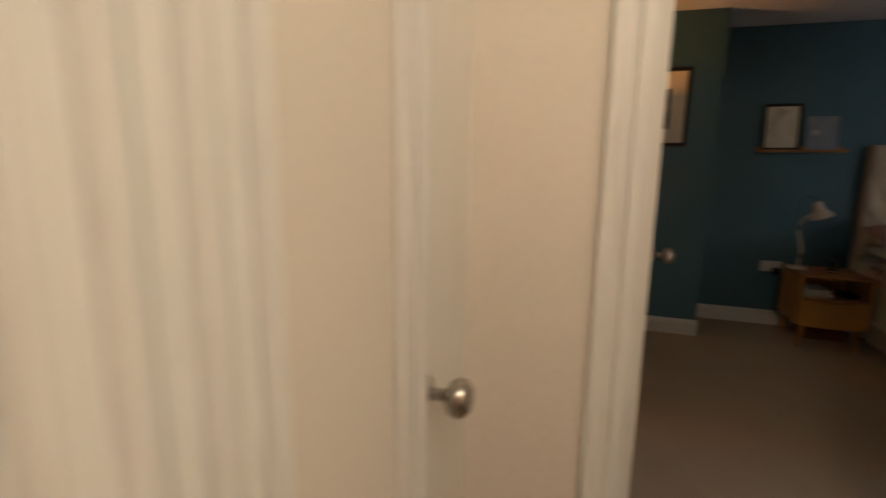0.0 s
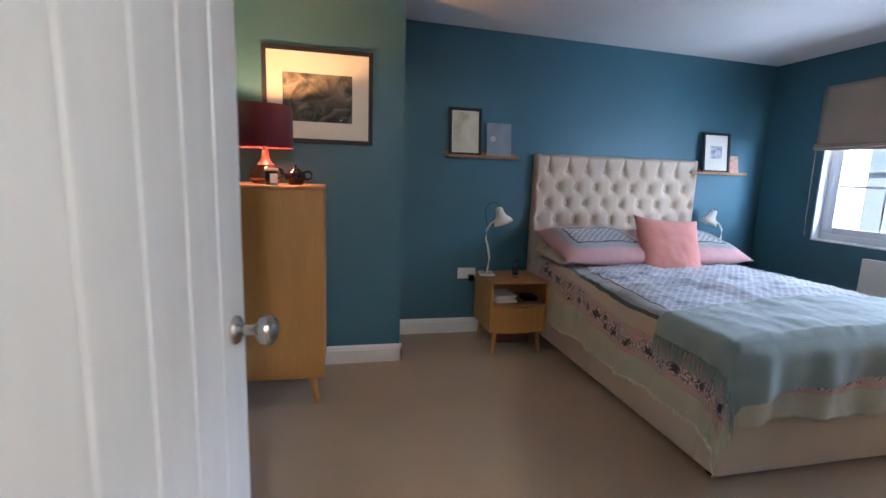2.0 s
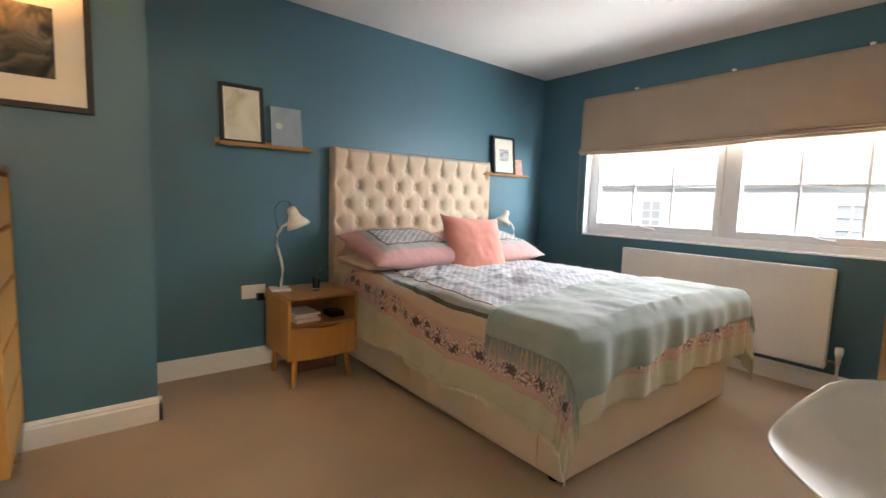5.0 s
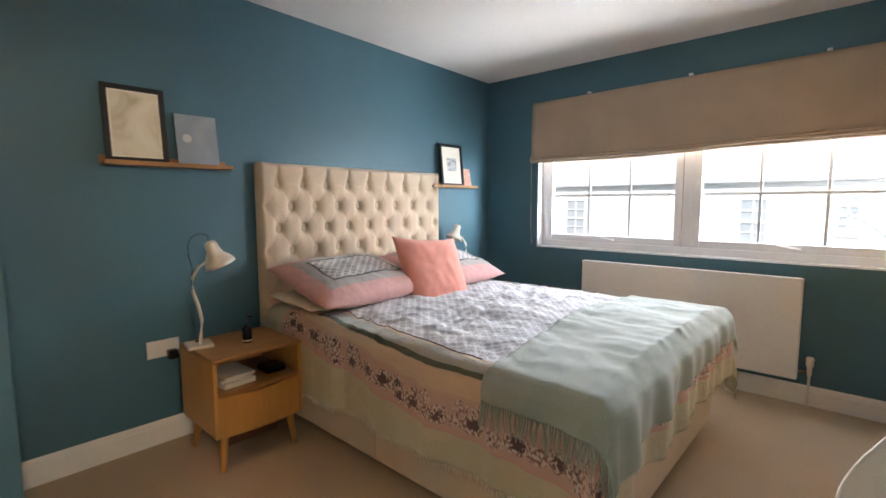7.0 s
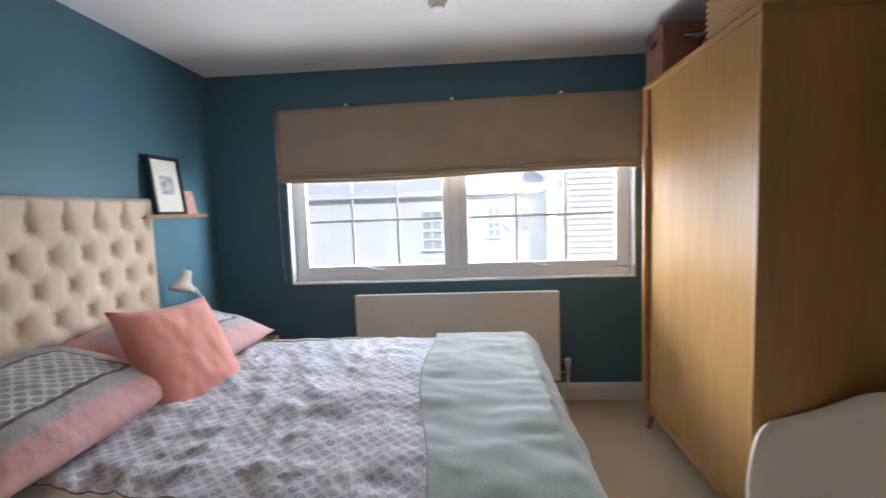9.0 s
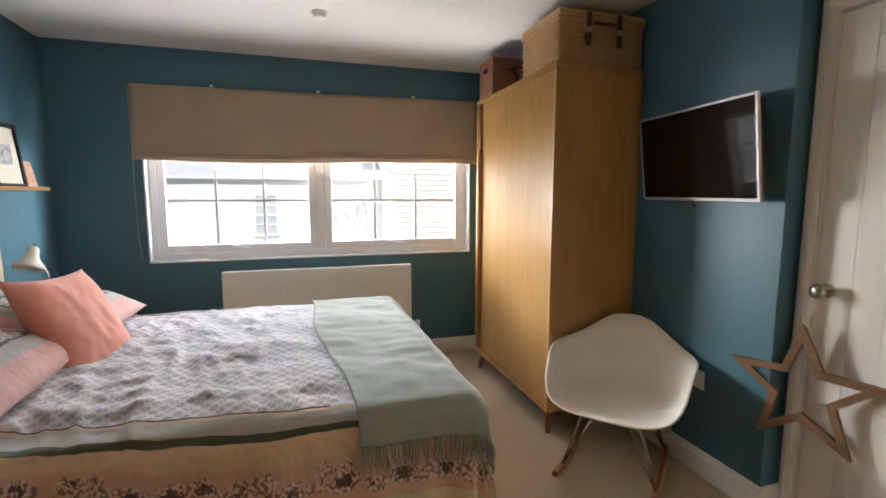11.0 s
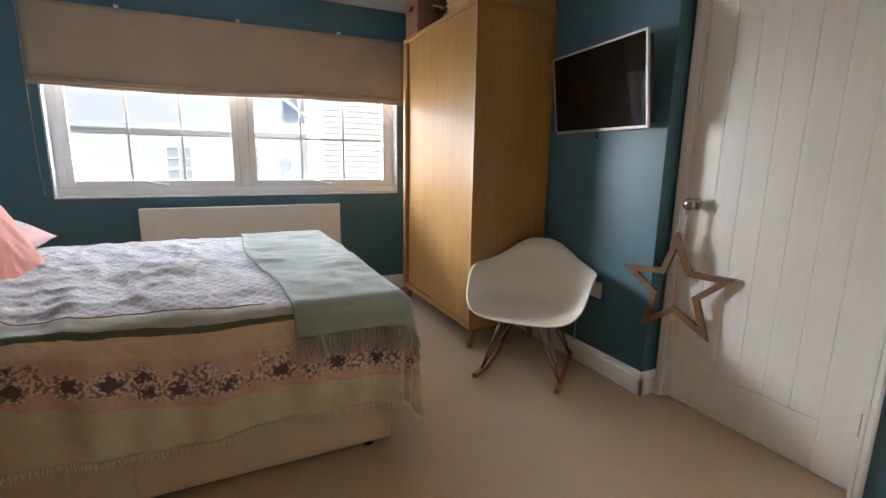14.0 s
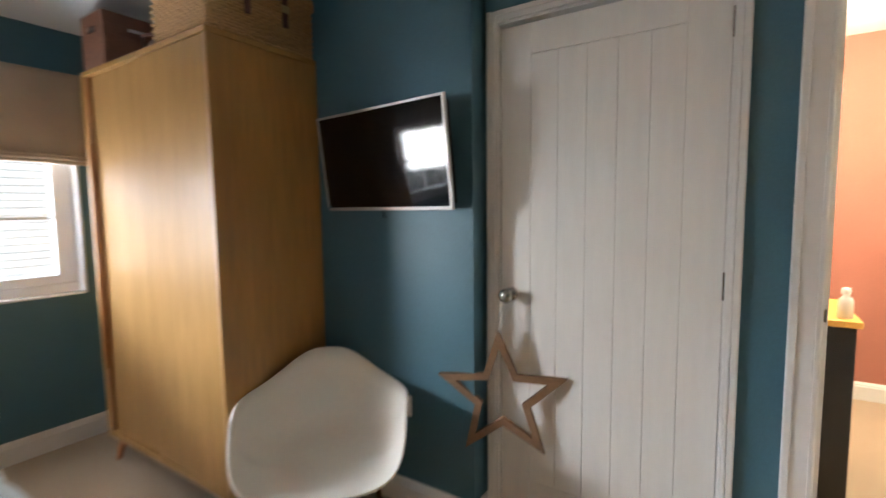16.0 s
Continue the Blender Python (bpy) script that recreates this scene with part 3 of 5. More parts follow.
def printed_cloth():
    """The bedspread: lattice-printed middle, grey band, green line, tan band, flower border, sage hem."""
    m = bpy.data.materials.new("block_printed_bedspread")
    m.use_nodes = True
    n, l = m.node_tree.nodes, m.node_tree.links
    b = n["Principled BSDF"]
    b.inputs["Roughness"].default_value = 0.95
    b.inputs["Sheen Weight"].default_value = 0.2
    uv = n.new("ShaderNodeUVMap")
    sep = n.new("ShaderNodeSeparateXYZ")
    l.new(uv.outputs[0], sep.inputs[0])

    def op(kind, a, c=None):
        node = n.new("ShaderNodeMath")
        node.operation = kind
        for i, v in enumerate((a, c)):
            if v is None:
                continue
            if isinstance(v, (int, float)):
                node.inputs[i].default_value = v
            else:
                l.new(v, node.inputs[i])
        return node.outputs[0]

    def tex(kind, scale, rand=None, vec=None):
        node = n.new(kind)
        node.inputs["Scale"].default_value = scale
        if rand is not None:
            node.inputs["Randomness"].default_value = rand
        l.new(vec or uv.outputs[0], node.inputs["Vector"])
        return node

    def blend(fac, a, c):
        node = n.new("ShaderNodeMix")
        node.data_type = "RGBA"
        l.new(fac, node.inputs[0])
        for i, v in ((6, a), (7, c)):
            if isinstance(v, tuple):
                node.inputs[i].default_value = (*v, 1)
            else:
                l.new(v, node.inputs[i])
        return node.outputs[2]

    wob = tex("ShaderNodeTexNoise", 14.0)
    off = op("MULTIPLY", op("SUBTRACT", wob.outputs[0], 0.5), 0.022)
    e = op("ADD", op("MINIMUM", op("MINIMUM", op("SUBTRACT", op("SUBTRACT", 1.205, op("ABSOLUTE", sep.outputs[0])), op("MULTIPLY", op("MAXIMUM", op("SUBTRACT", 1.0, op("DIVIDE", sep.outputs[1], 1.25)), 0.0), 0.15)), op("SUBTRACT", 2.31, sep.outputs[1])), op("SUBTRACT", sep.outputs[1], 0.06)), off)
    rot = n.new("ShaderNodeMapping")
    rot.inputs["Rotation"].default_value = (0, 0, radians(45))
    l.new(uv.outputs[0], rot.inputs["Vector"])
    lat = tex("ShaderNodeTexVoronoi", 29.0, 0.04, rot.outputs[0])
    motif = op("LESS_THAN", lat.outputs["Distance"], 0.40)
    fleck = tex("ShaderNodeTexNoise", 130.0)
    motif = op("MULTIPLY", motif, op("GREATER_THAN", fleck.outputs[0], 0.42))
    middle = blend(motif, (0.63, 0.63, 0.66), (0.38, 0.39, 0.44))
    flow = tex("ShaderNodeTexVoronoi", 12.5, 0.5)
    petal = tex("ShaderNodeTexNoise", 60.0)
    skew = op("ADD", op("MULTIPLY", sep.outputs[1], 0.035), 0.002)
    foot = op("SUBTRACT", 2.31 + 0.185, sep.outputs[1])
    e2 = op("ADD", op("MINIMUM", op("ADD", e, skew), foot), 0.0)
    row = op("DIVIDE", op("SUBTRACT", e2, 0.262), 0.044)
    near = op("ADD", op("ADD", flow.outputs["Distance"], op("MULTIPLY", op("SUBTRACT", petal.outputs[0], 0.5), 0.75)), op("MULTIPLY", op("MULTIPLY", row, row), 0.22))
    spark = op("GREATER_THAN", tex("ShaderNodeTexNoise", 75.0).outputs[0], 0.50)
    leaf = blend(spark, (0.26, 0.16, 0.145), (0.66, 0.56, 0.50))
    flower = blend(op("LESS_THAN", near, 0.34), blend(op("LESS_THAN", near, 0.66), (0.58, 0.39, 0.33), leaf), (0.105, 0.066, 0.075))
    hem = blend(op("GREATER_THAN", tex("ShaderNodeTexNoise", 5.0).outputs[0], 0.5), (0.52, 0.50, 0.35), (0.56, 0.52, 0.38))
    col = hem
    for at, c in ((0.190, (0.58, 0.37, 0.31)), (0.200, flower), (0.330, (0.60, 0.43, 0.33)), (0.342, (0.64, 0.50, 0.36)), (0.372, (0.085, 0.105, 0.070)), (0.405, (0.42, 0.43, 0.41)), (0.475, (0.58, 0.46, 0.34)), (0.490, middle)):
        col = blend(op("GREATER_THAN", e2 if at < 0.345 else e, at), col, c)
    l.new(col, b.inputs["Base Color"])
    weave = tex("ShaderNodeTexNoise", 300.0)
    crease = tex("ShaderNodeTexNoise", 22.0)
    h = op("ADD", op("MULTIPLY", weave.outputs[0], 0.15), crease.outputs[0])
    bp = n.new("ShaderNodeBump")
    bp.inputs["Strength"].default_value, bp.inputs["Distance"].default_value = 0.5, 0.014
    l.new(h, bp.inputs["Height"])
    l.new(bp.outputs[0], b.inputs["Normal"])
    return m


SPREAD = printed_cloth()
SMAX, TMAX = 1.19, 2.31
spread = thing("bedspread", "block-printed cotton bedspread with a dark flower border hanging over the divan", "bedspread", pose(CX, 3.7, 0.2))
back = pose(-CX, -3.7, -0.2)


def spread_place(u, v):
    s, t = (2 * u - 1) * SMAX, 0.05 + (TMAX - 0.05) * v
    return back @ drape(s, t, 0.004, 0.011, 1.7, 0)


solid(part("cloth", sheet(170, 170, spread_place, lambda u, v: ((2 * u - 1) * SMAX, 0.05 + (TMAX - 0.05) * v)), SPREAD, spread, smooth=True), 0.004, 1)

for sg in (-1, 1):
    pts = [back @ (drape(sg * (0.722 - 0.15 * max(0.0, 1 - (0.545 + 0.95 * i / 50) / 1.25)), 0.545 + 0.95 * i / 50, 0.004, 0.011, 1.7, 0) + Vector((0, 0, 0.005))) for i in range(51)]
    part("piping", tube(pts, 0.0018, 6), CORD, spread, "thin dark corded edge of the printed panel", True)
pts = [back @ (drape((-1 + i / 25) * 0.637, 0.545, 0.004, 0.011, 1.7, 0) + Vector((0, 0, 0.005))) for i in range(51)]
part("piping", tube(pts, 0.0018, 6), CORD, spread, "thin dark corded edge of the printed panel", True)
for sg in (-1, 1):
    bm = bmesh.new()
    for k in range(230):
        p = spread_place(0.0 if sg < 0 else 1.0, (k + 0.5) / 230)
        q = p + Vector((random.uniform(-0.006, 0.006), random.uniform(-0.007, 0.007), -random.uniform(0.010, 0.022)))
        tube([p + Vector((0, 0, 0.004)), q], 0.0028, 4, 0.0015, bm)
    part("hem_fringe", bm, PAPER, spread, "short frayed pale hem")

throw = thing("throw_blanket", "sage green brushed wool throw with fringed ends on the bed", "blanket", pose(CX, 3.0, 0.3))
tback = pose(-CX, -3.0, -0.3)
T0, T1, S0, S1 = 1.44, 2.125, -0.915, 0.90


def throw_place(u, v):
    s = S0 + (S1 - S0) * u
    t0 = T0 + 0.04 * (u - 0.3) + 0.145 * (1 - u) ** 1.5 + 0.02 * math.sin(u * 9)
    t1 = T1 + 0.13 * (1 - u) ** 2.5
    t = t0 + (t1 - t0) * v
    return tback @ drape(s, t, 0.022, 0.011, 1.7, 0)


solid(part("cloth", sheet(130, 70, throw_place), THROW, throw, smooth=True), 0.008, 1)
for u, sg in ((0.0, -1), (1.0, 1)):
    bm = bmesh.new()
    for k in range(74):
        v = (k + 0.5 + random.uniform(-0.25, 0.25)) / 74
        p = throw_place(u, v)
        ln = random.uniform(0.06, 0.09)
        q = p + Vector((sg * 0.006 + random.uniform(-0.006, 0.006), random.uniform(-0.018, 0.018), -ln))
        mid = (p + q) / 2 + Vector((random.uniform(-0.004, 0.006) * sg, random.uniform(-0.006, 0.006), 0))
        tube([p + Vector((0, 0, 0.006)), mid, q], 0.0036, 5, 0.0022, bm)
    part("fringe", bm, THROW, throw, "twisted wool fringe", True)


def pillow(name, w, h, d, mat, label, m, pinch=0.05, group="", category="pillow"):
    """A stuffed pillow with drawn-in sides and pointed corners; local z is its thickness."""
    bm = bmesh.new()
    lay = bm.loops.layers.uv.new("UVMap")
    k = 36
    def place(i, j, top):
        a, b = 2 * i / k - 1, 2 * j / k - 1
        x = a * w / 2 * (1 - pinch * (1 - b * b) * abs(a) ** 3)
        y = b * h / 2 * (1 - pinch * (1 - a * a) * abs(b) ** 3)
        q = max(0.0, (1 - abs(a) ** 3.0)) ** 0.62 * max(0.0, (1 - abs(b) ** 3.0)) ** 0.62
        z = d / 2 * q + (0.010 * noise.noise((x * 9, y * 9, d * 7)) + 0.005 * noise.noise((x * 26, y * 26, d * 3))) * q ** 0.4
        return Vector((x, y, z * top))
    for top in (1, -1):
        vs = [[bm.verts.new(place(i, j, top)) for j in range(k + 1)] for i in range(k + 1)]
        for i in range(k):
            for j in range(k):
                loop = [(i, j), (i + 1, j), (i + 1, j + 1), (i, j + 1)]
                if top < 0:
                    loop.reverse()
                f = bm.faces.new([vs[a][b] for a, b in loop])
                for lp, (a, b) in zip(f.loops, loop):
                    lp[lay].uv = ((2 * a / k - 1) * w / 2, (2 * b / k - 1) * h / 2)
    bmesh.ops.remove_doubles(bm, verts=bm.verts[:], dist=0.0004)
    t = thing(name, label, category, m, group)
    c = part("cover", bm, mat, t, smooth=True)
    return t


def pillow_cloth():
    """Pillowcase: printed middle, green line, grey band, pink border."""
    m = SPREAD.copy()
    m.name = "printed_pillowcase"
    n, l = m.node_tree.nodes, m.node_tree.links
    b = n["Principled BSDF"]
    uv = next(x for x in n if x.type == "UVMAP")
    vor = [x for x in n if x.type == "TEX_VORONOI"][0]
    sep = n.new("ShaderNodeSeparateXYZ")
    l.new(uv.outputs[0], sep.inputs[0])
    def op(kind, a, c):
        node = n.new("ShaderNodeMath")
        node.operation = kind
        for i, v in enumerate((a, c)):
            if isinstance(v, (int, float)):
                node.inputs[i].default_value = v
            else:
                l.new(v, node.inputs[i])
        return node.outputs[0]
    def ab(s):
        return op("ABSOLUTE", s, 0)
    e = op("MINIMUM", op("SUBTRACT", 0.36, ab(sep.outputs[0])), op("SUBTRACT", 0.25, ab(sep.outputs[1])))
    motif = op("LESS_THAN", vor.outputs["Distance"], 0.42)
    def blend(fac, a, c):
        node = n.new("ShaderNodeMix")
        node.data_type = "RGBA"
        l.new(fac, node.inputs[0])
        for i, v in ((6, a), (7, c)):
            if isinstance(v, tuple):
                node.inputs[i].default_value = (*v, 1)
            else:
                l.new(v, node.inputs[i])
        return node.outputs[2]
    mid = blend(motif, (0.70, 0.68, 0.66), (0.36, 0.36, 0.38))
    col = (0.62, 0.36, 0.34)
    for at, c in ((0.055, (0.42, 0.39, 0.38)), (0.115, (0.10, 0.11, 0.09)), (0.130, mid)):
        col = blend(op("GREATER_THAN", e, at), col, c)
    l.new(col, b.inputs["Base Color"])
    return m


CASE = pillow_cloth()
pillow("pillow", 0.77, 0.56, 0.18, CASE, "printed pillow with a pink border lying by the headboard", pose(2.425, 4.395, 0.775, 15, 0, 2), 0.03, "bed pillows")
pillow("pillow", 0.77, 0.56, 0.18, CASE, "printed pillow with a pink border lying by the headboard", pose(3.20, 4.42, 0.765, 14, 0, -2), 0.03, "bed pillows")
pillow("under_pillow", 0.66, 0.44, 0.10, PAPER, "thin white pillow under the printed one", pose(2.40, 4.50, 0.675, 3, 0, 0), 0.03)
pillow("cushion", 0.495, 0.500, 0.16, PINK, "plain coral pink square cushion propped on the bed", pose(2.875, 4.185, 0.770, 62, 4, -8), 0.10, category="cushion")

# ---- wooden furniture ----
def splay_leg(x, y, z, dx, dy, r0=0.022, r1=0.013):
    """A tapered round leg from (x, y, z) down and outwards to the floor."""
    return tube([(x, y, z), (x + dx * 0.5, y + dy * 0.5, z * 0.5), (x + dx, y + dy, 0)], r0, 14, r1)


def chest_of_drawers():
    """Local x is the depth (drawers face +x), y the width."""
    t = thing("chest_of_drawers", "tall oak chest of five drawers on splayed legs", "chest of drawers", pose(0.0, 3.745, 0))
    d, w, z0, z1 = 0.492, 0.50, 0.158, 1.168
    part("side_panel", box(0, d, 0, 0.02, z0, z1 - 0.0205, 0.004), OAK, t)
    part("side_panel", box(0, d, w - 0.02, w, z0, z1 - 0.0205, 0.004), OAK, t)
    part("top", box(-0.002, d + 0.002, -0.002, w + 0.002, z1 - 0.02, z1, 0.006), OAKTOP, t)
    part("bottom", box(0.002, d - 0.002, 0.0205, w - 0.0205, z0, z0 + 0.02, 0.002), OAK, t)
    part("back_panel", box(0.002, 0.010, 0.0205, w - 0.0205, z0 + 0.021, z1 - 0.021, 0), OAK, t)
    # solid filling; its dark colour paints the shade seen through the drawer gaps
    part("carcase", box(0.012, d - 0.03, 0.021, w - 0.021, z0 + 0.021, z1 - 0.021, 0), OAKSHADE, t, "carcase coloured dark for the shade in the drawer gaps")
    n = 5
    h = (z1 - z0 - 0.042) / n
    for i in range(n):
        a = z0 + 0.021 + i * h
        dr = part("drawer", box(d - 0.028, d - 0.003, 0.0225, w - 0.0225, a + 0.002, a + h - 0.016, 0.003), OAK, t, "oak drawer front")
        # a dark solid strip in each slot, shade given as colour
        part("pull_slot_shade", box(d - 0.029, d - 0.012, 0.10, w - 0.10, a + h - 0.0155, a + h - 0.003, 0.002), OAKSHADE, dr, "dark strip standing in for the shade of the finger pull slot")
    for x, dx in ((0.07, -0.035), (d - 0.07, 0.035)):
        for y, dy in ((0.06, -0.025), (w - 0.06, 0.025)):
            part("leg", splay_leg(x, y, z0, dx, dy, 0.026, 0.014), OAK, t, smooth=True)
    return t


chest_of_drawers()


def bedside_cabinet(m):
    """Local x the width, y from the front (0) to the back."""
    t = thing("bedside_cabinet", "small oak bedside cabinet with an open shelf over a drawer", "bedside table", m, "bedside cabinets")
    w, d, z0, z1 = 0.425, 0.40, 0.170, 0.530
    part("top", box(0, w, 0, d, z1 - 0.018, z1, 0.006), OAKTOP, t)
    part("side_panel", box(0, 0.018, 0.002, d, z0, z1 - 0.0185, 0.005), OAK, t)
    part("side_panel", box(w - 0.018, w, 0.002, d, z0, z1 - 0.0185, 0.005), OAK, t)
    part("back_panel", box(0.0185, w - 0.0185, d - 0.012, d - 0.002, z0, z1 - 0.0185, 0), OAK, t)
    part("shelf_board", box(0.0185, w - 0.0185, 0.006, d - 0.0125, 0.352, 0.368, 0.002), OAKTOP, t)
    part("bottom", box(0.0185, w - 0.0185, 0.03, d - 0.0125, z0, z0 + 0.016, 0.002), OAK, t)
    bm = bmesh.new()
    k = 16
    for i in range(k):
        x0, x1 = 0.0195 + (w - 0.039) * i / k, 0.0195 + (w - 0.039) * (i + 1) / k
        sag = lambda x: z0 - 0.012 * math.sin(math.pi * x / w)
        dip = lambda x: 0.351 - 0.012 * math.sin(math.pi * x / w) ** 2 * (1 if 0.12 < x < 0.29 else 0.25)
        v = [bm.verts.new(p) for p in ((x0, 0.004, sag(x0)), (x1, 0.004, sag(x1)), (x1, 0.004, dip(x1)), (x0, 0.004, dip(x0)), (x0, 0.024, sag(x0)), (x1, 0.024, sag(x1)), (x1, 0.024, dip(x1)), (x0, 0.024, dip(x0)))]
        for f in ((0, 1, 2, 3), (7, 6, 5, 4), (3, 2, 6, 7), (4, 5, 1, 0)):
            bm.faces.new([v[q] for q in f])
    bmesh.ops.remove_doubles(bm, verts=bm.verts[:], dist=0.0003)
    part("drawer", bm, OAK, t, "oak drawer front with a scooped top edge")
    for x, dx in ((0.055, -0.02), (w - 0.055, 0.02)):
        for y, dy in ((0.05, -0.02), (d - 0.05, 0.015)):
            part("leg", splay_leg(x, y, z0 + 0.004, dx, dy, 0.019, 0.012), OAK, t, smooth=True)
    return t


ns = bedside_cabinet(pose(1.588, 4.28, 0))
copy_thing(ns, pose(3.66, 4.34, 0))


def task_lamp(m, turn):
    """A small bedside lamp: square foot, bowed stem, bell shade."""
    t = thing("bedside_lamp", "cream enamel bedside lamp with a bell shade and bowed stem", "lamp", m @ pose(0, 0, 0, 0, 0, turn), "bedside lamps")
    part("foot", box(-0.055, 0.055, -0.06, 0.06, 0, 0.016, 0.006, 3), ENAMEL, t)
    part("switch", box(-0.012, 0.012, 0.02, 0.04, 0.0165, 0.020, 0.002), BLACK, t)
    stem = [(0, -0.03, 0.015), (0.004, -0.032, 0.06), (0.012, -0.03, 0.13), (0.0, -0.03, 0.20), (-0.02, -0.03, 0.27), (-0.018, -0.03, 0.335), (0.012, -0.03, 0.385), (0.035, -0.03, 0.398)]
    part("stem", tube(stem, 0.0075, 12), ENAMEL, t, smooth=True)
    tilt = Matrix.Translation((0.058, -0.03, 0.50)) @ pose(0, 0, 0, 0, -22, 0)
    shade = [(0.010, 0), (0.022, -0.006), (0.028, -0.02), (0.030, -0.045), (0.034, -0.060), (0.040, -0.075), (0.052, -0.088), (0.064, -0.104), (0.070, -0.124), (0.068, -0.124), (0.061, -0.104), (0.048, -0.088), (0.036, -0.075), (0.030, -0.06), (0.0, -0.03)]
    part("shade", lathe(shade, 32, tilt), ENAMEL, t, smooth=True)
    part("finial", tube([tilt @ Vector((0, 0, 0.0)), tilt @ Vector((0, 0, 0.016))], 0.004, 8), CHROME, t, "steel shade screw")
    part("bracket", tube([(0.030, -0.03, 0.395), (0.045, -0.03, 0.41), (0.052, -0.03, 0.44)], 0.006, 8), ENAMEL, t)
    return t


l1 = task_lamp(pose(1.632, 4.545, 0.5305), -10)
copy_thing(l1, pose(3.725, 4.63, 0.5305, 0, 0, 165))

# the dark cable loop behind the lamp
c = thing("lamp_cable", "thin black lamp cable looping behind the lamp", "cable", pose(1.632, 4.545, 0.5315))
part("flex", tube([(0.058, -0.030, 0.512), (0.046, -0.022, 0.530), (0.016, -0.014, 0.533), (-0.012, -0.010, 0.518), (-0.030, -0.010, 0.488), (-0.032, -0.018, 0.44), (-0.022, -0.026, 0.38), (-0.027, -0.028, 0.30)], 0.0018, 6), BLACK, c)


def bottle(m):
    t = thing("pump_bottle", "small black pump bottle with a pale label", "bottle", m)
    part("body", lathe([(0, 0), (0.021, 0), (0.022, 0.004), (0.022, 0.066), (0.018, 0.076), (0.009, 0.082), (0.009, 0.09), (0, 0.09)], 24), TEAPOT, t, smooth=True)
    part("band", lathe([(0.0222, 0.008), (0.0225, 0.009), (0.0225, 0.014), (0.0222, 0.015)], 24), PAPER, t, "pale label band")
    part("pump", tube([(0, 0, 0.09), (0, 0, 0.118), (0.004, 0, 0.124), (0.028, 0, 0.121)], 0.005, 8), BLACK, t)


bottle(pose(1.815, 4.44, 0.531))
for i, (w, d, h, z, r, mat) in enumerate(((0.15, 0.20, 0.022, 0.3685, 4, PAPER), (0.14, 0.19, 0.016, 0.391, -6, SILVER), (0.145, 0.20, 0.012, 0.4075, 3, RENDER))):
    b = thing("book", "paperback book lying on the cabinet shelf", "book", pose(1.72, 4.43, z, 0, 0, r), "books on the shelf")
    part("pages", box(-w / 2 + 0.003, w / 2, -d / 2 + 0.003, d / 2 - 0.003, 0.0015, h - 0.0015, 0.001), PAPER, b)
    part("cover", box(-w / 2, w / 2 + 0.002, -d / 2, d / 2, h - 0.0014, h, 0.0005), mat, b)
    part("back_cover", box(-w / 2, w / 2 + 0.002, -d / 2, d / 2, 0, 0.0014, 0.0005), mat, b)
g = thing("spectacle_case", "black case pushed into the cabinet shelf", "case", pose(1.92, 4.42, 0.3685))
part("shell", box(-0.05, 0.05, -0.06, 0.05, 0, 0.035, 0.012, 3), BLACK, g)
b = thing("shoe_box", "brown wooden box on the floor under the cabinet", "box", pose(1.86, 4.62, 0))
part("body", box(-0.13, 0.13, -0.10, 0.10, 0, 0.085, 0.004), BOXWOOD, b)
part("lid", box(-0.135, 0.135, -0.105, 0.105, 0.0855, 0.105, 0.004), BOXWOOD, b)


def wardrobe():
    """Local origin at the west front foot; x to the east, y to the back (negative)."""
    t = thing("wardrobe", "large pale oak sliding-door wardrobe on short legs", "wardrobe", pose(2.795, 2.067, 0))
    w, d, z0, z1 = 1.075, 0.522, 0.13, 1.966
    part("side_panel", box(0, 0.022, -d, 0, z0, z1 - 0.0245, 0.003), OAKSIDE, t, "oak side panel")
    part("side_panel", box(w - 0.022, w, -d, 0, z0, z1 - 0.0245, 0.003), OAKSIDE, t, "oak side panel")
    part("top", box(0, w, -d, 0.002, z1 - 0.024, z1, 0.004), OAKPALE, t)
    part("plinth_rail", box(0.0225, w - 0.0225, -0.03, -0.001, z0, z0 + 0.036, 0.003), OAKPALE, t)
    part("back_panel", box(0.0225, w - 0.0225, -d, -d + 0.008, z0, z1 - 0.025, 0), OAKPALE, t)
    part("door_panel", box(0.0235, w * 0.52, -0.016, -0.003, z0 + 0.038, z1 - 0.026, 0.002), OAKPALE, t, "lacquered sliding door")
    dr = part("door_panel", box(w * 0.50, w - 0.060, -0.036, -0.020, z0 + 0.038, z1 - 0.026, 0.002), OAKPALE, t, "lacquered sliding door")
    hd = part("edge_pull", box(w - 0.058, w - 0.024, -0.028, -0.004, z0 + 0.038, z1 - 0.026, 0.004), OAKEDGE, t, "orange oak edge post")
    part("grip", box(w - 0.064, w - 0.0585, -0.026, 0.008, 0.50, 1.62, 0.003), OAKEDGE, hd, "long wooden grip")
    for x, dx in ((0.05, -0.02), (w - 0.05, 0.02)):
        for y, dy in ((-0.05, 0.022), (-d + 0.05, -0.01)):
            part("leg", splay_leg(x, y, z0 + 0.002, dx, dy, 0.024, 0.014), OAKEDGE, t, smooth=True)
    return t


OAKSIDE = material("oak_veneer_side", (0.42, 0.22, 0.058), 0.42, spread=0.10, grain=12, large=2, bump=0.04, stretch=(4, 4, 0.4))
OAKEDGE = material("orange_oak_edge", (0.36, 0.155, 0.05), 0.5, spread=0.08, grain=14, bump=0.05, stretch=(4, 4, 0.5))
wardrobe()

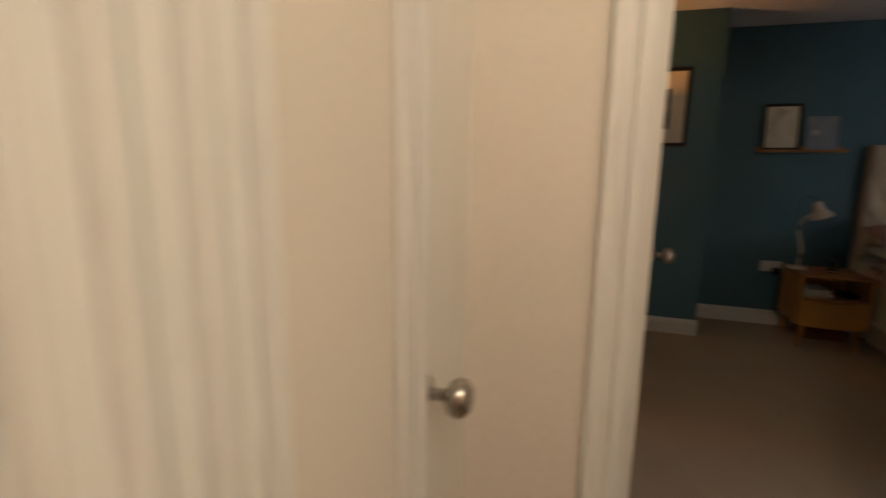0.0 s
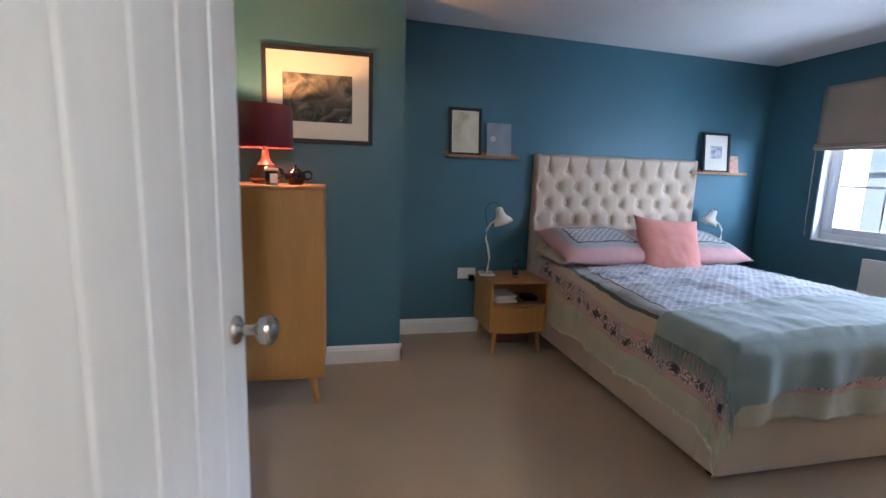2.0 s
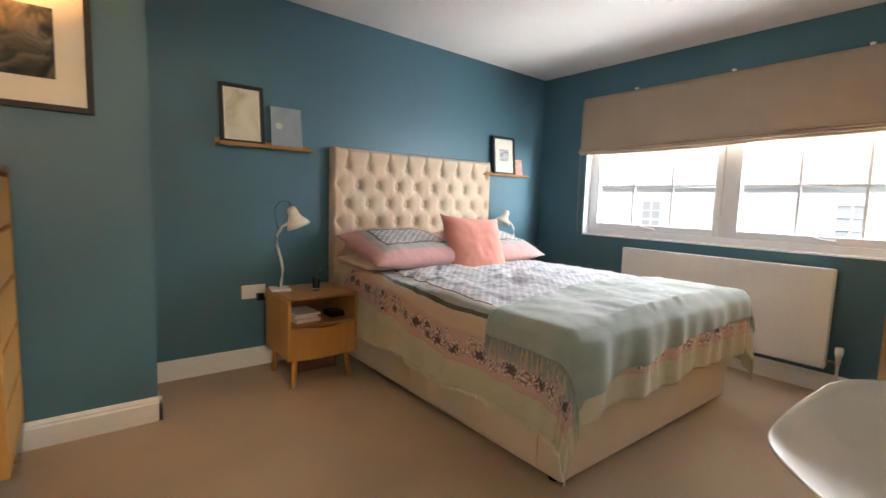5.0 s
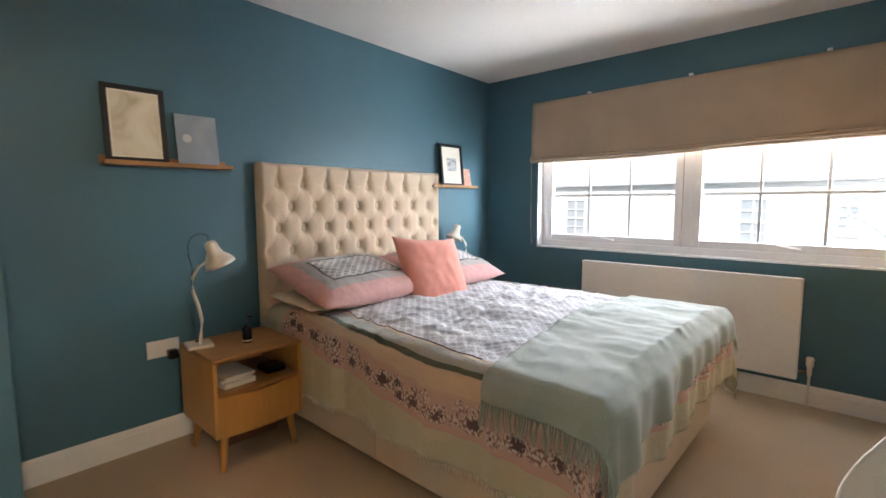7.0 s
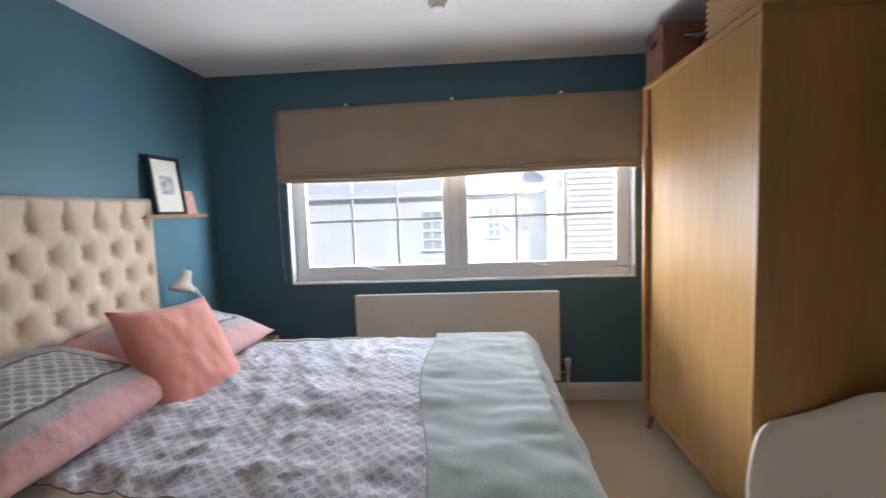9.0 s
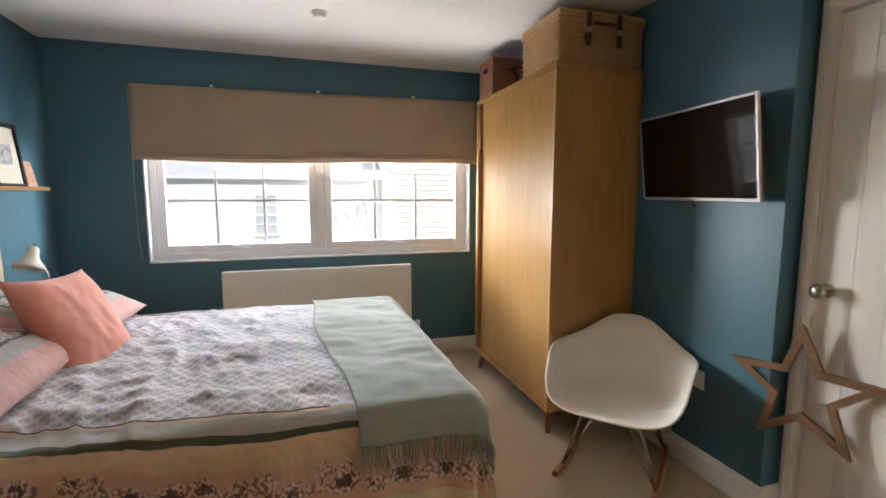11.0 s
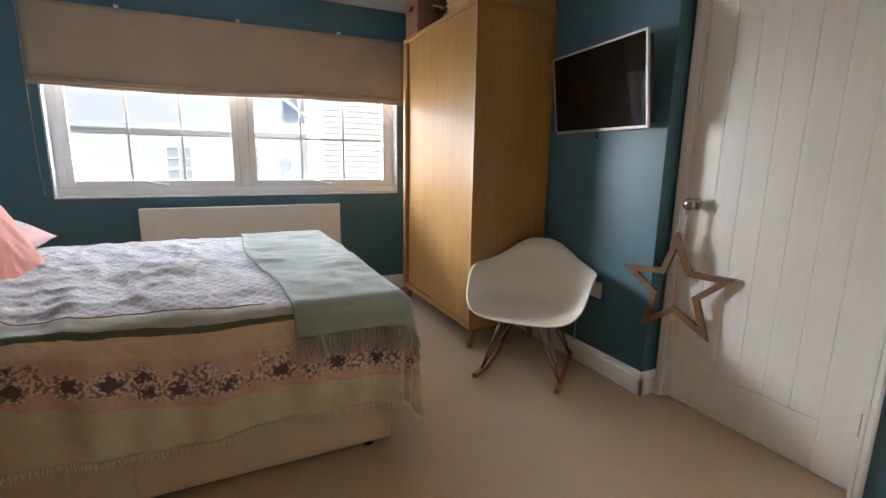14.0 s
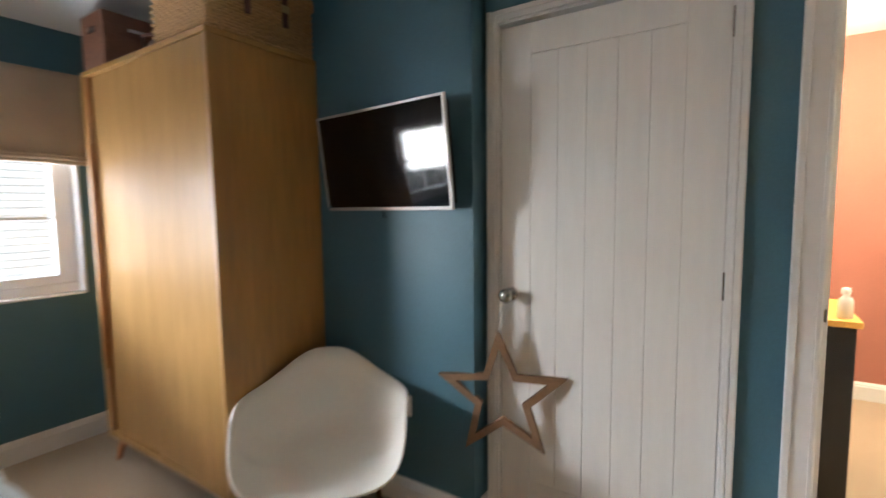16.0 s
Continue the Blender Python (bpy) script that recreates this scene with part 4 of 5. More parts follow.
# ---- on the wardrobe ----
crate = thing("wooden_crate", "red-brown wooden crate with a hand hole on the wardrobe", "crate", pose(3.61, 1.765, 1.9665))
cw, cd, ch = 0.22, 0.30, 0.245
for nm, a in (("side_board", (0, cw, 0, 0.014, 0, ch)), ("side_board", (0, cw, cd - 0.014, cd, 0, ch)), ("base_board", (0.0145, cw - 0.0145, 0.0145, cd - 0.0145, 0, 0.012))):
    part(nm, box(*a, 0.003), BOXWOOD, crate)
for x in (0, cw - 0.014):
    part("end_board", box(x, x + 0.014, 0.0145, cd - 0.0145, 0, ch * 0.60, 0.003), BOXWOOD, crate)
    part("end_board", box(x, x + 0.014, 0.0145, cd / 2 - 0.04, ch * 0.60 + 0.0005, ch * 0.78, 0.002), BOXWOOD, crate)
    part("end_board", box(x, x + 0.014, cd / 2 + 0.04, cd - 0.0145, ch * 0.60 + 0.0005, ch * 0.78, 0.002), BOXWOOD, crate)
    part("end_board", box(x, x + 0.014, 0.0145, cd - 0.0145, ch * 0.78 + 0.0005, ch, 0.003), BOXWOOD, crate)
# no opening in this board: a black block paints the hole's darkness
part("hole_shade", box(cw * 0.33, cw * 0.67, cd - 0.004, cd + 0.0015, ch * 0.64, ch * 0.76, 0.006), BLACK, crate, "black block standing in for the shade of a hand hole")
bag = thing("leather_bag", "dark red leather bag slumped on the wardrobe", "bag", pose(3.39, 1.80, 1.9665))
bm = bmesh.new()
bmesh.ops.create_uvsphere(bm, u_segments=28, v_segments=16, radius=1.0)
for v in bm.verts:
    p = v.co
    sag = 1 + 0.18 * noise.noise((p.x * 2, p.y * 2, p.z * 2))
    v.co = Vector((p.x * 0.15 * sag, p.y * 0.17 * sag, max(-0.062, (p.z * 0.075 + 0.0) * sag) + 0.062))
part("body", bm, LEATHER, bag, smooth=True)
part("strap", tube([(-0.10, 0.14, 0.06), (-0.06, 0.18, 0.10), (0.04, 0.18, 0.11), (0.11, 0.13, 0.06)], 0.008, 8), LEATHER, bag, smooth=True)


def hamper():
    """Wicker picnic hamper: woven sides of many bent canes round uprights."""
    t = thing("wicker_hamper", "rectangular wicker hamper with leather straps on the wardrobe", "basket", pose(2.80, 1.552, 1.9665))
    w, d, h = 0.40, 0.50, 0.25
    # darker wood fills the basket, so shade between the canes comes from colour
    part("core", box(0.012, w - 0.012, 0.012, d - 0.012, 0.0, h - 0.01, 0.01), BOXWOOD, t, "dark solid core standing in for the shade inside the weave")
    rows = 17
    def ring(z, inset, wob, r):
        pts = []
        per = [(0, 0), (w, 0), (w, d), (0, d), (0, 0)]
        k = 0
        for (ax, ay), (bx, by) in zip(per, per[1:]):
            n = 22
            for i in range(n):
                q = i / n
                x, y = ax + (bx - ax) * q, ay + (by - ay) * q
                nx, ny = (by - ay), -(bx - ax)
                ln = math.hypot(nx, ny)
                s = wob * (1 if k % 2 else -1)
                pts.append((x + nx / ln * s + (inset if x < w / 2 else -inset), y + ny / ln * s + (inset if y < d / 2 else -inset), z))
                k += 1
        pts.append(pts[0])
        return tube(pts, r, 5)
    for i in range(rows):
        part("cane", ring(0.008 + (h - 0.05) * i / (rows - 1), 0.006, 0.004 * (1 if i % 2 else -1), 0.0066), WICKER, t, smooth=True)
    for z in (h - 0.034, h - 0.016):
        part("rim", ring(z, 0.0, 0.002, 0.0105), WICKER, t, smooth=True)
    part("lid", box(-0.004, w + 0.004, -0.004, d + 0.004, h - 0.008, h + 0.012, 0.008, 3), WICKER, t, "woven lid")
    for y in (0.16, 0.34):
        part("strap", box(-0.014, -0.009, y - 0.014, y + 0.014, h - 0.16, h + 0.004, 0.002), LEATHER, t, "dark leather strap")
        part("buckle", box(-0.018, -0.0145, y - 0.02, y + 0.02, h - 0.10, h - 0.07, 0.002), BRASS, t, "brass buckle")
    part("handle", tube([(-0.012, 0.19, h - 0.05), (-0.034, 0.20, h - 0.058), (-0.038, 0.25, h - 0.06), (-0.034, 0.30, h - 0.058), (-0.012, 0.31, h - 0.05)], 0.009, 8), LEATHER, t, "dark leather handle", True)


hamper()

# ---- television ----
ang = math.degrees(math.atan2(0.085, 0.722))
tv = thing("wall_television", "flat black television in a silver bezel on a tilted wall arm", "television", pose(2.022, 1.622, 1.284, -7, 0, -ang))
W2, H2 = 0.735, 0.415
part("housing", box(0.01, W2 - 0.01, -0.045, -0.008, 0.02, H2 - 0.02, 0.008), BLACK, tv, "black television back")
part("screen", box(0.011, W2 - 0.011, -0.0075, -0.001, 0.014, H2 - 0.010, 0.0), SCREEN, tv, "glossy black screen")
for nm, a in (("bezel", (0, W2, -0.012, 0.002, 0, 0.0135)), ("bezel", (0, W2, -0.012, 0.002, H2 - 0.0095, H2)), ("bezel", (0, 0.0105, -0.012, 0.002, 0.0138, H2 - 0.0098)), ("bezel", (W2 - 0.0105, W2, -0.012, 0.002, 0.0138, H2 - 0.0098))):
    part(nm, box(*a, 0.002), SILVER, tv, "silver bezel")
part("arm", box(0.33, 0.39, -0.075, -0.0455, 0.05, 0.17, 0.004), BLACK, tv, "black wall bracket")
part("cable", tube([(0.40, -0.03, 0.02), (0.40, -0.03, -0.03), (0.37, -0.05, -0.05), (0.33, -0.07, -0.03), (0.32, -0.075, 0.05)], 0.004, 8), BLACK, tv, "black hanging cable")


def socket(m, label="white double wall socket", plug=True):
    t = thing("wall_socket", label, "socket", m, "wall sockets")
    part("plate", box(-0.073, 0.073, 0, 0.009, -0.043, 0.043, 0.003), WHITE, t)
    for x in (-0.045, 0.045):
        part("rocker", box(x - 0.008, x + 0.008, 0.0092, 0.012, 0.012, 0.032, 0.001), WHITE, t)
    if plug:
        part("plug", box(0.015, 0.062, 0.0125, 0.045, -0.035, 0.008, 0.008), PLASTIC, t, "white plug")
        part("lead", tube([(0.04, 0.04, -0.034), (0.045, 0.05, -0.10), (0.06, 0.045, -0.22), (0.09, 0.02, -0.34)], 0.003, 6), CABLE, t, "thin white lead")
    return t


socket(pose(2.36, YC, 0.45), "white double wall socket with a plug and lead")
socket(pose(1.555, YN, 0.483, 0, 0, 180), "white double wall socket behind the bedside cabinet", False)
socket(pose(XW, 3.28, 0.42, 0, 0, -90), "white double wall socket with a plug and lead")
pl = thing("black_plug", "black mains plug in the socket beside the cabinet", "plug", pose(1.585, YN - 0.013, 0.455))
part("shell", box(-0.02, 0.024, -0.04, 0, -0.026, 0.02, 0.008, 3), BLACK, pl)


# ---- shell armchair on rockers ----
def shell_chair(m):
    t = thing("rocking_chair", "white moulded shell armchair on wire struts and wooden rockers", "chair", m)
    nr, na = 18, 64
    def rim(a):
        """a = 0 at the front, pi at the back: half-widths and rim height."""
        c = math.cos(a)
        off = abs(abs(a if a <= math.pi else a - 2 * math.pi) - math.pi)
        rad = 1 / ((abs(math.sin(a)) / 0.302) ** 3.2 + (abs(c) / (0.30 if c > 0 else 0.25)) ** 3.2) ** (1 / 3.2)
        arm = 1 / (1 + math.exp((off - 2.05) / 0.16))
        z = 0.382 + 0.175 * arm + 0.135 * math.exp(-(off / 0.70) ** 3.0)
        return rad, z
    bm = bmesh.new()
    rings = []
    for i in range(nr + 1):
        q = i / nr
        row = []
        for k in range(na):
            a = 2 * math.pi * k / na
            rad, z = rim(a)
            c = math.cos(a)
            s = q
            off = abs(abs(a if a <= math.pi else a - 2 * math.pi) - math.pi)
            lip = math.exp(-((off - 1.35) / 0.36) ** 2)
            r = rad * (1 - (1 - s) ** 1.5) * (1 + (0.02 + 0.06 * lip) * s ** 9)
            if c > 0.2:
                h = (z - 0.350) * s ** 3 - 0.010 * s ** 10
            else:
                h = (z - 0.350) * s ** 4.0
            lean = 0.05 * max(0, -c) * s ** 4
            row.append(bm.verts.new((math.sin(a) * r, math.cos(a) * r - lean, 0.350 + h)))
        rings.append(row)
    ctr = rings[0][0]
    for i in range(nr):
        for k in range(na):
            j = (k + 1) % na
            if i == 0:
                bm.faces.new((rings[0][0], rings[1][k], rings[1][j]))
            else:
                bm.faces.new((rings[i][k], rings[i + 1][k], rings[i + 1][j], rings[i][j]))
    for v in rings[0][1:]:
        bm.verts.remove(v)
    bmesh.ops.recalc_face_normals(bm, faces=bm.faces[:])
    solid(part("shell", bm, PLASTIC, t, smooth=True), 0.007, 0)
    part("seat_pad_frame", box(-0.13, 0.13, -0.14, 0.12, 0.328, 0.340, 0.004), BLACK, t, "black mounting plate")
    for x in (-0.205, 0.205):
        pts = []
        for i in range(21):
            y = -0.40 + 0.67 * i / 20
            pts.append((x, y, 0.012 + 0.32 * (y + 0.06) ** 2))
        bm = bmesh.new()
        rows = []
        for px, y, z in pts:
            rows.append([bm.verts.new((px + a, y, z + b)) for a, b in ((-0.011, -0.010), (0.011, -0.010), (0.011, 0.014), (-0.011, 0.014))])
        for r0, r1 in zip(rows, rows[1:]):
            for k in range(4):
                bm.faces.new((r0[k], r0[(k + 1) % 4], r1[(k + 1) % 4], r1[k]))
        bm.faces.new(rows[0][::-1])
        bm.faces.new(rows[-1])
        bmesh.ops.recalc_face_normals(bm, faces=bm.faces[:])
        part("rocker", bm, OAKEDGE, t, "curved wooden rocker")
        for y in (-0.24, 0.16):
            z = 0.02 + 0.32 * (y + 0.06) ** 2
            for x2, y2 in ((0.13, 0.5), (0.13, -0.25), (0.06, 0.15)):
                part("strut", tube([(x, y, z), (x * x2 / 0.13 * 0.55, y * (0.62 + y2 * 0.5), 0.334)], 0.0042, 8), CHROME, t, "chrome wire strut", True)
    for y in (-0.10, 0.10):
        part("cross_wire", tube([(-0.12, y, 0.338), (0.12, y, 0.338)], 0.0042, 8), CHROME, t, "chrome cross wire", True)
    return t


shell_chair(pose(2.435, 1.905, 0, 0, 0, 42))

# ---- wooden star on the door knob ----
star = thing("wooden_star", "open five-pointed wooden star hanging from the door knob", "ornament", pose(1.885, YS + 0.062, 0.567, 0, 0, 15))
bm = bmesh.new()
R1, R2 = 0.262, 0.112
def star_ring(scale, y):
    out = []
    for k in range(10):
        a = math.pi / 2 + math.pi * k / 5 - radians(3)
        r = (R1 if k % 2 == 0 else R2) * scale
        out.append(bm.verts.new((r * math.cos(a), y, r * math.sin(a))))
    return out
o0, o1, i0, i1 = star_ring(1, -0.012), star_ring(1, 0.012), star_ring(0.72, -0.012), star_ring(0.72, 0.012)
for k in range(10):
    j = (k + 1) % 10
    for a, b in ((o0, o1), (i1, i0), (i0, o0), (o1, i1)):
        bm.faces.new((a[k], a[j], b[j], b[k]))
bmesh.ops.recalc_face_normals(bm, faces=bm.faces[:])
part("frame", bm, STARWOOD, star)
part("cord", tube([(0.010, 0.0, 0.25), (0.006, -0.006, 0.32), (-0.006, -0.012, 0.385), (-0.016, -0.010, 0.34), (0.006, 0.0, 0.26)], 0.003, 6), CABLE, star, "pale hanging cord")

# ---- pictures, shelves ----
def picture(name, label, w, h, m, art, mount=0.0, frame_w=0.016, depth=0.018, group=""):
    """A framed print; local x across, z up, y towards the viewer is negative."""
    t = thing(name, label, "picture", m, group)
    for nm, a in (("frame_side", (-w / 2, -w / 2 + frame_w, 0, h)), ("frame_side", (w / 2 - frame_w, w / 2, 0, h)), ("frame_rail", (-w / 2 + frame_w + 0.0004, w / 2 - frame_w - 0.0004, 0, frame_w)), ("frame_rail", (-w / 2 + frame_w + 0.0004, w / 2 - frame_w - 0.0004, h - frame_w, h))):
        part(nm, box(a[0], a[1], -depth, 0, a[2], a[3], 0.002), BLACKFRAME, t)
    part("mount", box(-w / 2 + frame_w, w / 2 - frame_w, -0.006, -0.002, frame_w, h - frame_w, 0), PAPER, t, "cream mount board")
    mx0, mx1, mz0, mz1 = mount
    part("print", box(mx0, mx1, -0.0075, -0.0062, mz0, mz1, 0), art, t, "printed picture")
    pane = part("glazing", box(-w / 2 + frame_w, w / 2 - frame_w, -0.012, -0.0105, frame_w, h - frame_w, 0), PICGLASS, t, "picture glass")
    pane.visible_shadow = False
    return t


def print_material(name, colours, scale, dist=2.5, bias=0.5):
    """A painted picture: broken patches of a few colours."""
    m = bpy.data.materials.new(name)
    m.use_nodes = True
    n, l = m.node_tree.nodes, m.node_tree.links
    b = n["Principled BSDF"]
    b.inputs["Roughness"].default_value = 0.7
    co = n.new("ShaderNodeTexCoord")
    tx = n.new("ShaderNodeTexNoise")
    tx.inputs["Scale"].default_value, tx.inputs["Detail"].default_value, tx.inputs["Distortion"].default_value = scale, 8, dist
    l.new(co.outputs["Object"], tx.inputs["Vector"])
    rp = n.new("ShaderNodeValToRGB")
    while len(rp.color_ramp.elements) < len(colours):
        rp.color_ramp.elements.new(0.5)
    for i, (e, c) in enumerate(zip(rp.color_ramp.elements, colours)):
        e.position = 0.30 + 0.42 * i / (len(colours) - 1)
        e.color = (*c, 1)
    l.new(tx.outputs[0], rp.inputs[0])
    l.new(rp.outputs[0], b.inputs["Base Color"])
    return m


WOODS = print_material("dark_woodland_print", ((0.012, 0.014, 0.010), (0.05, 0.05, 0.035), (0.16, 0.13, 0.09), (0.32, 0.27, 0.2)), 9, 1.5)
LEAFY = print_material("pale_botanical_print", ((0.50, 0.44, 0.30), (0.68, 0.63, 0.50), (0.74, 0.70, 0.58), (0.74, 0.70, 0.58)), 5, 1.0)
COAST = print_material("grey_etching_print", ((0.16, 0.16, 0.17), (0.45, 0.45, 0.46), (0.65, 0.64, 0.62)), 22, 1.0)
MOON = print_material("slate_card_print", ((0.24, 0.29, 0.34), (0.28, 0.33, 0.38), (0.33, 0.37, 0.41)), 6, 1.0)
SLATEBLUE = material("slate_blue_ink", (0.34, 0.37, 0.40), 0.8)
PEACH = print_material("peach_card_print", ((0.50, 0.22, 0.15), (0.62, 0.36, 0.27), (0.70, 0.52, 0.42)), 25, 1.0)

picture("framed_print", "large black-framed woodland print with a wide cream mount", 0.635, 0.545, pose(0.452, YCH - 0.001, 1.408), WOODS, (-0.205, 0.195, 0.125, 0.40), 0.025)


def picture_shelf(m, w, label):
    t = thing("picture_shelf", label, "shelf", m, "picture shelves")
    part("board", box(0, w, -0.10, 0, 0, 0.012, 0.003), OAKTOP, t)
    part("lip", box(0, w, -0.108, -0.1005, 0, 0.020, 0.003), OAKTOP, t)
    part("back_strip", box(0, w, -0.010, -0.0002, 0.0125, 0.045, 0.002), OAKTOP, t)
    return t


picture_shelf(pose(1.345, YN, 1.380), 0.56, "slim oak picture shelf with a frame and a card")
picture_shelf(pose(3.43, YN, 1.328), 0.555, "slim oak picture shelf beside the headboard")
picture("framed_print", "black-framed pale botanical print leaning on a picture shelf", 0.25, 0.350, pose(1.488, YN - 0.058, 1.3935, -6, 0, 0), LEAFY, (-0.093, 0.093, 0.03, 0.320), 0.021, group="shelf pictures")
card = thing("art_card", "unframed slate-grey art card leaning on a picture shelf", "card", pose(1.755, YN - 0.060, 1.3935, -8, 0, 0))
part("board", box(-0.098, 0.098, -0.004, 0, 0, 0.255, 0.001), MOON, card)
part("disc", lathe([(0, 0), (0.021, 0), (0.021, 0.0012), (0, 0.0014)], 24, Matrix.Translation((-0.048, -0.0042, 0.135)) @ pose(0, 0, 0, 90)), SILVER, card, "pale round moon")
part("spray", lathe([(0, 0), (0.022, 0), (0.020, 0.001), (0, 0.0012)], 9, Matrix.Translation((0.012, -0.0042, 0.165)) @ pose(0, 0, 0, 90)), SLATEBLUE, card, "grey flower motif")
picture("framed_print", "black-framed small etching leaning on a picture shelf", 0.27, 0.335, pose(3.70, YN - 0.058, 1.3415, -6, 0, 0), COAST, (-0.055, 0.060, 0.12, 0.225), 0.020, group="shelf pictures")
card = thing("art_card", "small peach patterned card on a picture shelf", "card", pose(3.865, YN - 0.072, 1.3415, -12, 0, -8))
part("board", box(-0.055, 0.055, -0.004, 0, 0, 0.15, 0.001), PEACH, card)

# ---- on the chest ----
tl = thing("table_lamp", "lit table lamp with burgundy drum shade and glass base", "lamp", pose(0.190, 3.975, 1.1685))
base = [(0, 0), (0.055, 0.0), (0.075, 0.008), (0.084, 0.035), (0.078, 0.065), (0.055, 0.088), (0.032, 0.105), (0.018, 0.128), (0.014, 0.165), (0.012, 0.165), (0.015, 0.128), (0.028, 0.106), (0.050, 0.086), (0.073, 0.063), (0.079, 0.035), (0.071, 0.012), (0, 0.006)]
part("base", lathe(base, 40), LAMPGLASS, tl, "clear bulbous glass base", True)
part("collar", lathe([(0.0435, 0.1), (0.034, 0.109), (0.0215, 0.13), (0.0175, 0.165), (0.0175, 0.172), (0.016, 0.172), (0.016, 0.13), (0.03, 0.106)], 32), ROSE, tl, "rose-coloured neck", True)
part("lamp_holder", lathe([(0.013, 0.172), (0.013, 0.215), (0.018, 0.218), (0.018, 0.255), (0, 0.256)], 20), BRASS, tl, "brass lamp holder", True)
part("bulb", lathe([(0.012, 0.256), (0.024, 0.275), (0.026, 0.295), (0.018, 0.312), (0, 0.318)], 24), BULB, tl, "glowing bulb", True)
sh = part("shade", lathe([(0.142, 0.187), (0.138, 0.402), (0.1365, 0.402), (0.1405, 0.187)], 56), SHADE, tl, "burgundy silk drum shade", True)
part("lining", lathe([(0.1400, 0.188), (0.1360, 0.401), (0.1355, 0.401), (0.1395, 0.188)], 56), SHADE_IN, sh, "dark rose shade lining", True)
part("shade_ring", tube([(0.134 * math.cos(a), 0.134 * math.sin(a), 0.235) for a in (2 * math.pi * i / 40 for i in range(41))], 0.002, 6), CHROME, sh)
for k in range(3):
    a = 2 * math.pi * k / 3
    part("spoke", tube([(0.018 * math.cos(a), 0.018 * math.sin(a), 0.235), (0.133 * math.cos(a), 0.133 * math.sin(a), 0.235)], 0.0015, 6), CHROME, sh)
tp = thing("teapot", "small dark glazed teapot with loop handle", "teapot", pose(0.345, 3.93, 1.1685))
part("body", lathe([(0, 0), (0.034, 0), (0.040, 0.006), (0.052, 0.028), (0.053, 0.045), (0.044, 0.066), (0.028, 0.076), (0, 0.078)], 36), TEAPOT, tp, smooth=True)
part("lid", lathe([(0.027, 0.0765), (0.022, 0.084), (0.006, 0.088), (0.006, 0.093), (0.010, 0.098), (0.008, 0.104), (0, 0.106)], 24), TEAPOT, tp, smooth=True)
part("spout", tube([(-0.040, -0.01, 0.035), (-0.062, -0.015, 0.055), (-0.072, -0.018, 0.078), (-0.088, -0.022, 0.088)], 0.014, 12, 0.007), TEAPOT, tp, smooth=True)
part("handle", tube([(0.042, 0.01, 0.066), (0.066, 0.015, 0.072), (0.082, 0.018, 0.058), (0.080, 0.018, 0.038), (0.052, 0.012, 0.026)], 0.006, 10), TEAPOT, tp, smooth=True)
cd_ = thing("candle_jar", "dark glass candle jar with a white label and lid", "candle", pose(0.235, 3.845, 1.1685))
part("jar", lathe([(0, 0), (0.030, 0), (0.032, 0.004), (0.032, 0.066), (0.030, 0.07), (0, 0.07)], 28), TEAPOT, cd_, smooth=True)
bm = bmesh.new()
lab = [[bm.verts.new((0.0326 * math.cos(a), 0.0326 * math.sin(a), z)) for a in (radians(-95 + 7 * i) for i in range(12))] for z in (0.008, 0.056)]
for i in range(11):
    bm.faces.new((lab[0][i], lab[0][i + 1], lab[1][i + 1], lab[1][i]))
solid(part("paper_label", bm, RENDER, cd_, "plain white label"), 0.0006, 1)
part("lid", lathe([(0.031, 0.0705), (0.033, 0.072), (0.033, 0.082), (0.010, 0.084), (0, 0.084)], 28), SILVER, cd_, "grey metal lid", True)

# ---- ceiling ----
al = thing("smoke_alarm", "round white smoke alarm on the ceiling", "alarm", pose(3.385, 3.17, HC + (XE - 3.385) * 0.0180))
part("base", lathe([(0, -0.0005), (0.045, -0.0005), (0.045, -0.010), (0.041, -0.014), (0, -0.014)], 32), WHITE, al, smooth=True)
part("cover", lathe([(0.034, -0.0145), (0.034, -0.024), (0.025, -0.030), (0, -0.031)], 32), WHITE, al, smooth=True)

# ---- hall console seen through the doorway ----
con = thing("console_table", "narrow black console with an ochre painted top", "table", pose(0.722, 0.13, 0))
part("top", box(-0.015, 0.39, -0.05, 0.50, 0.785, 0.812, 0.004), OCHRE, con, "ochre painted top")
part("side_panel", box(0.0, 0.38, 0.455, 0.475, 0, 0.784, 0.003), BLACK, con)
part("side_panel", box(0.0, 0.38, -0.025, -0.005, 0, 0.784, 0.003), BLACK, con)
part("shelf_board", box(0.004, 0.376, -0.004, 0.454, 0.35, 0.37, 0.002), BLACK, con)
jar = thing("white_bottle", "small white bottle on the console top", "bottle", pose(0.755, 0.55, 0.8125))
part("body", lathe([(0, 0), (0.026, 0), (0.026, 0.07), (0.020, 0.085), (0.012, 0.09), (0.012, 0.10), (0, 0.10)], 20), RENDER, jar, smooth=True)
part("cap", lathe([(0.016, 0.1005), (0.016, 0.125), (0, 0.126)], 16), RENDER, jar, smooth=True)
hl = thing("hall_ceiling_lamp", "lit round hall ceiling lamp", "lamp", pose(0.62, 0.22, 2.35))
part("rose", lathe([(0, 0), (0.06, 0), (0.06, -0.02), (0, -0.025)], 24), WHITE, hl, smooth=True)
part("cord", tube([(0, 0, -0.02), (0, 0, -0.18)], 0.004, 8), CABLE, hl)

# ---- outside the window ----
structure("ground", box(4.6, 60, -40, 50, -3.2, -3.0, 0), ASPHALT, "grey street below the window")


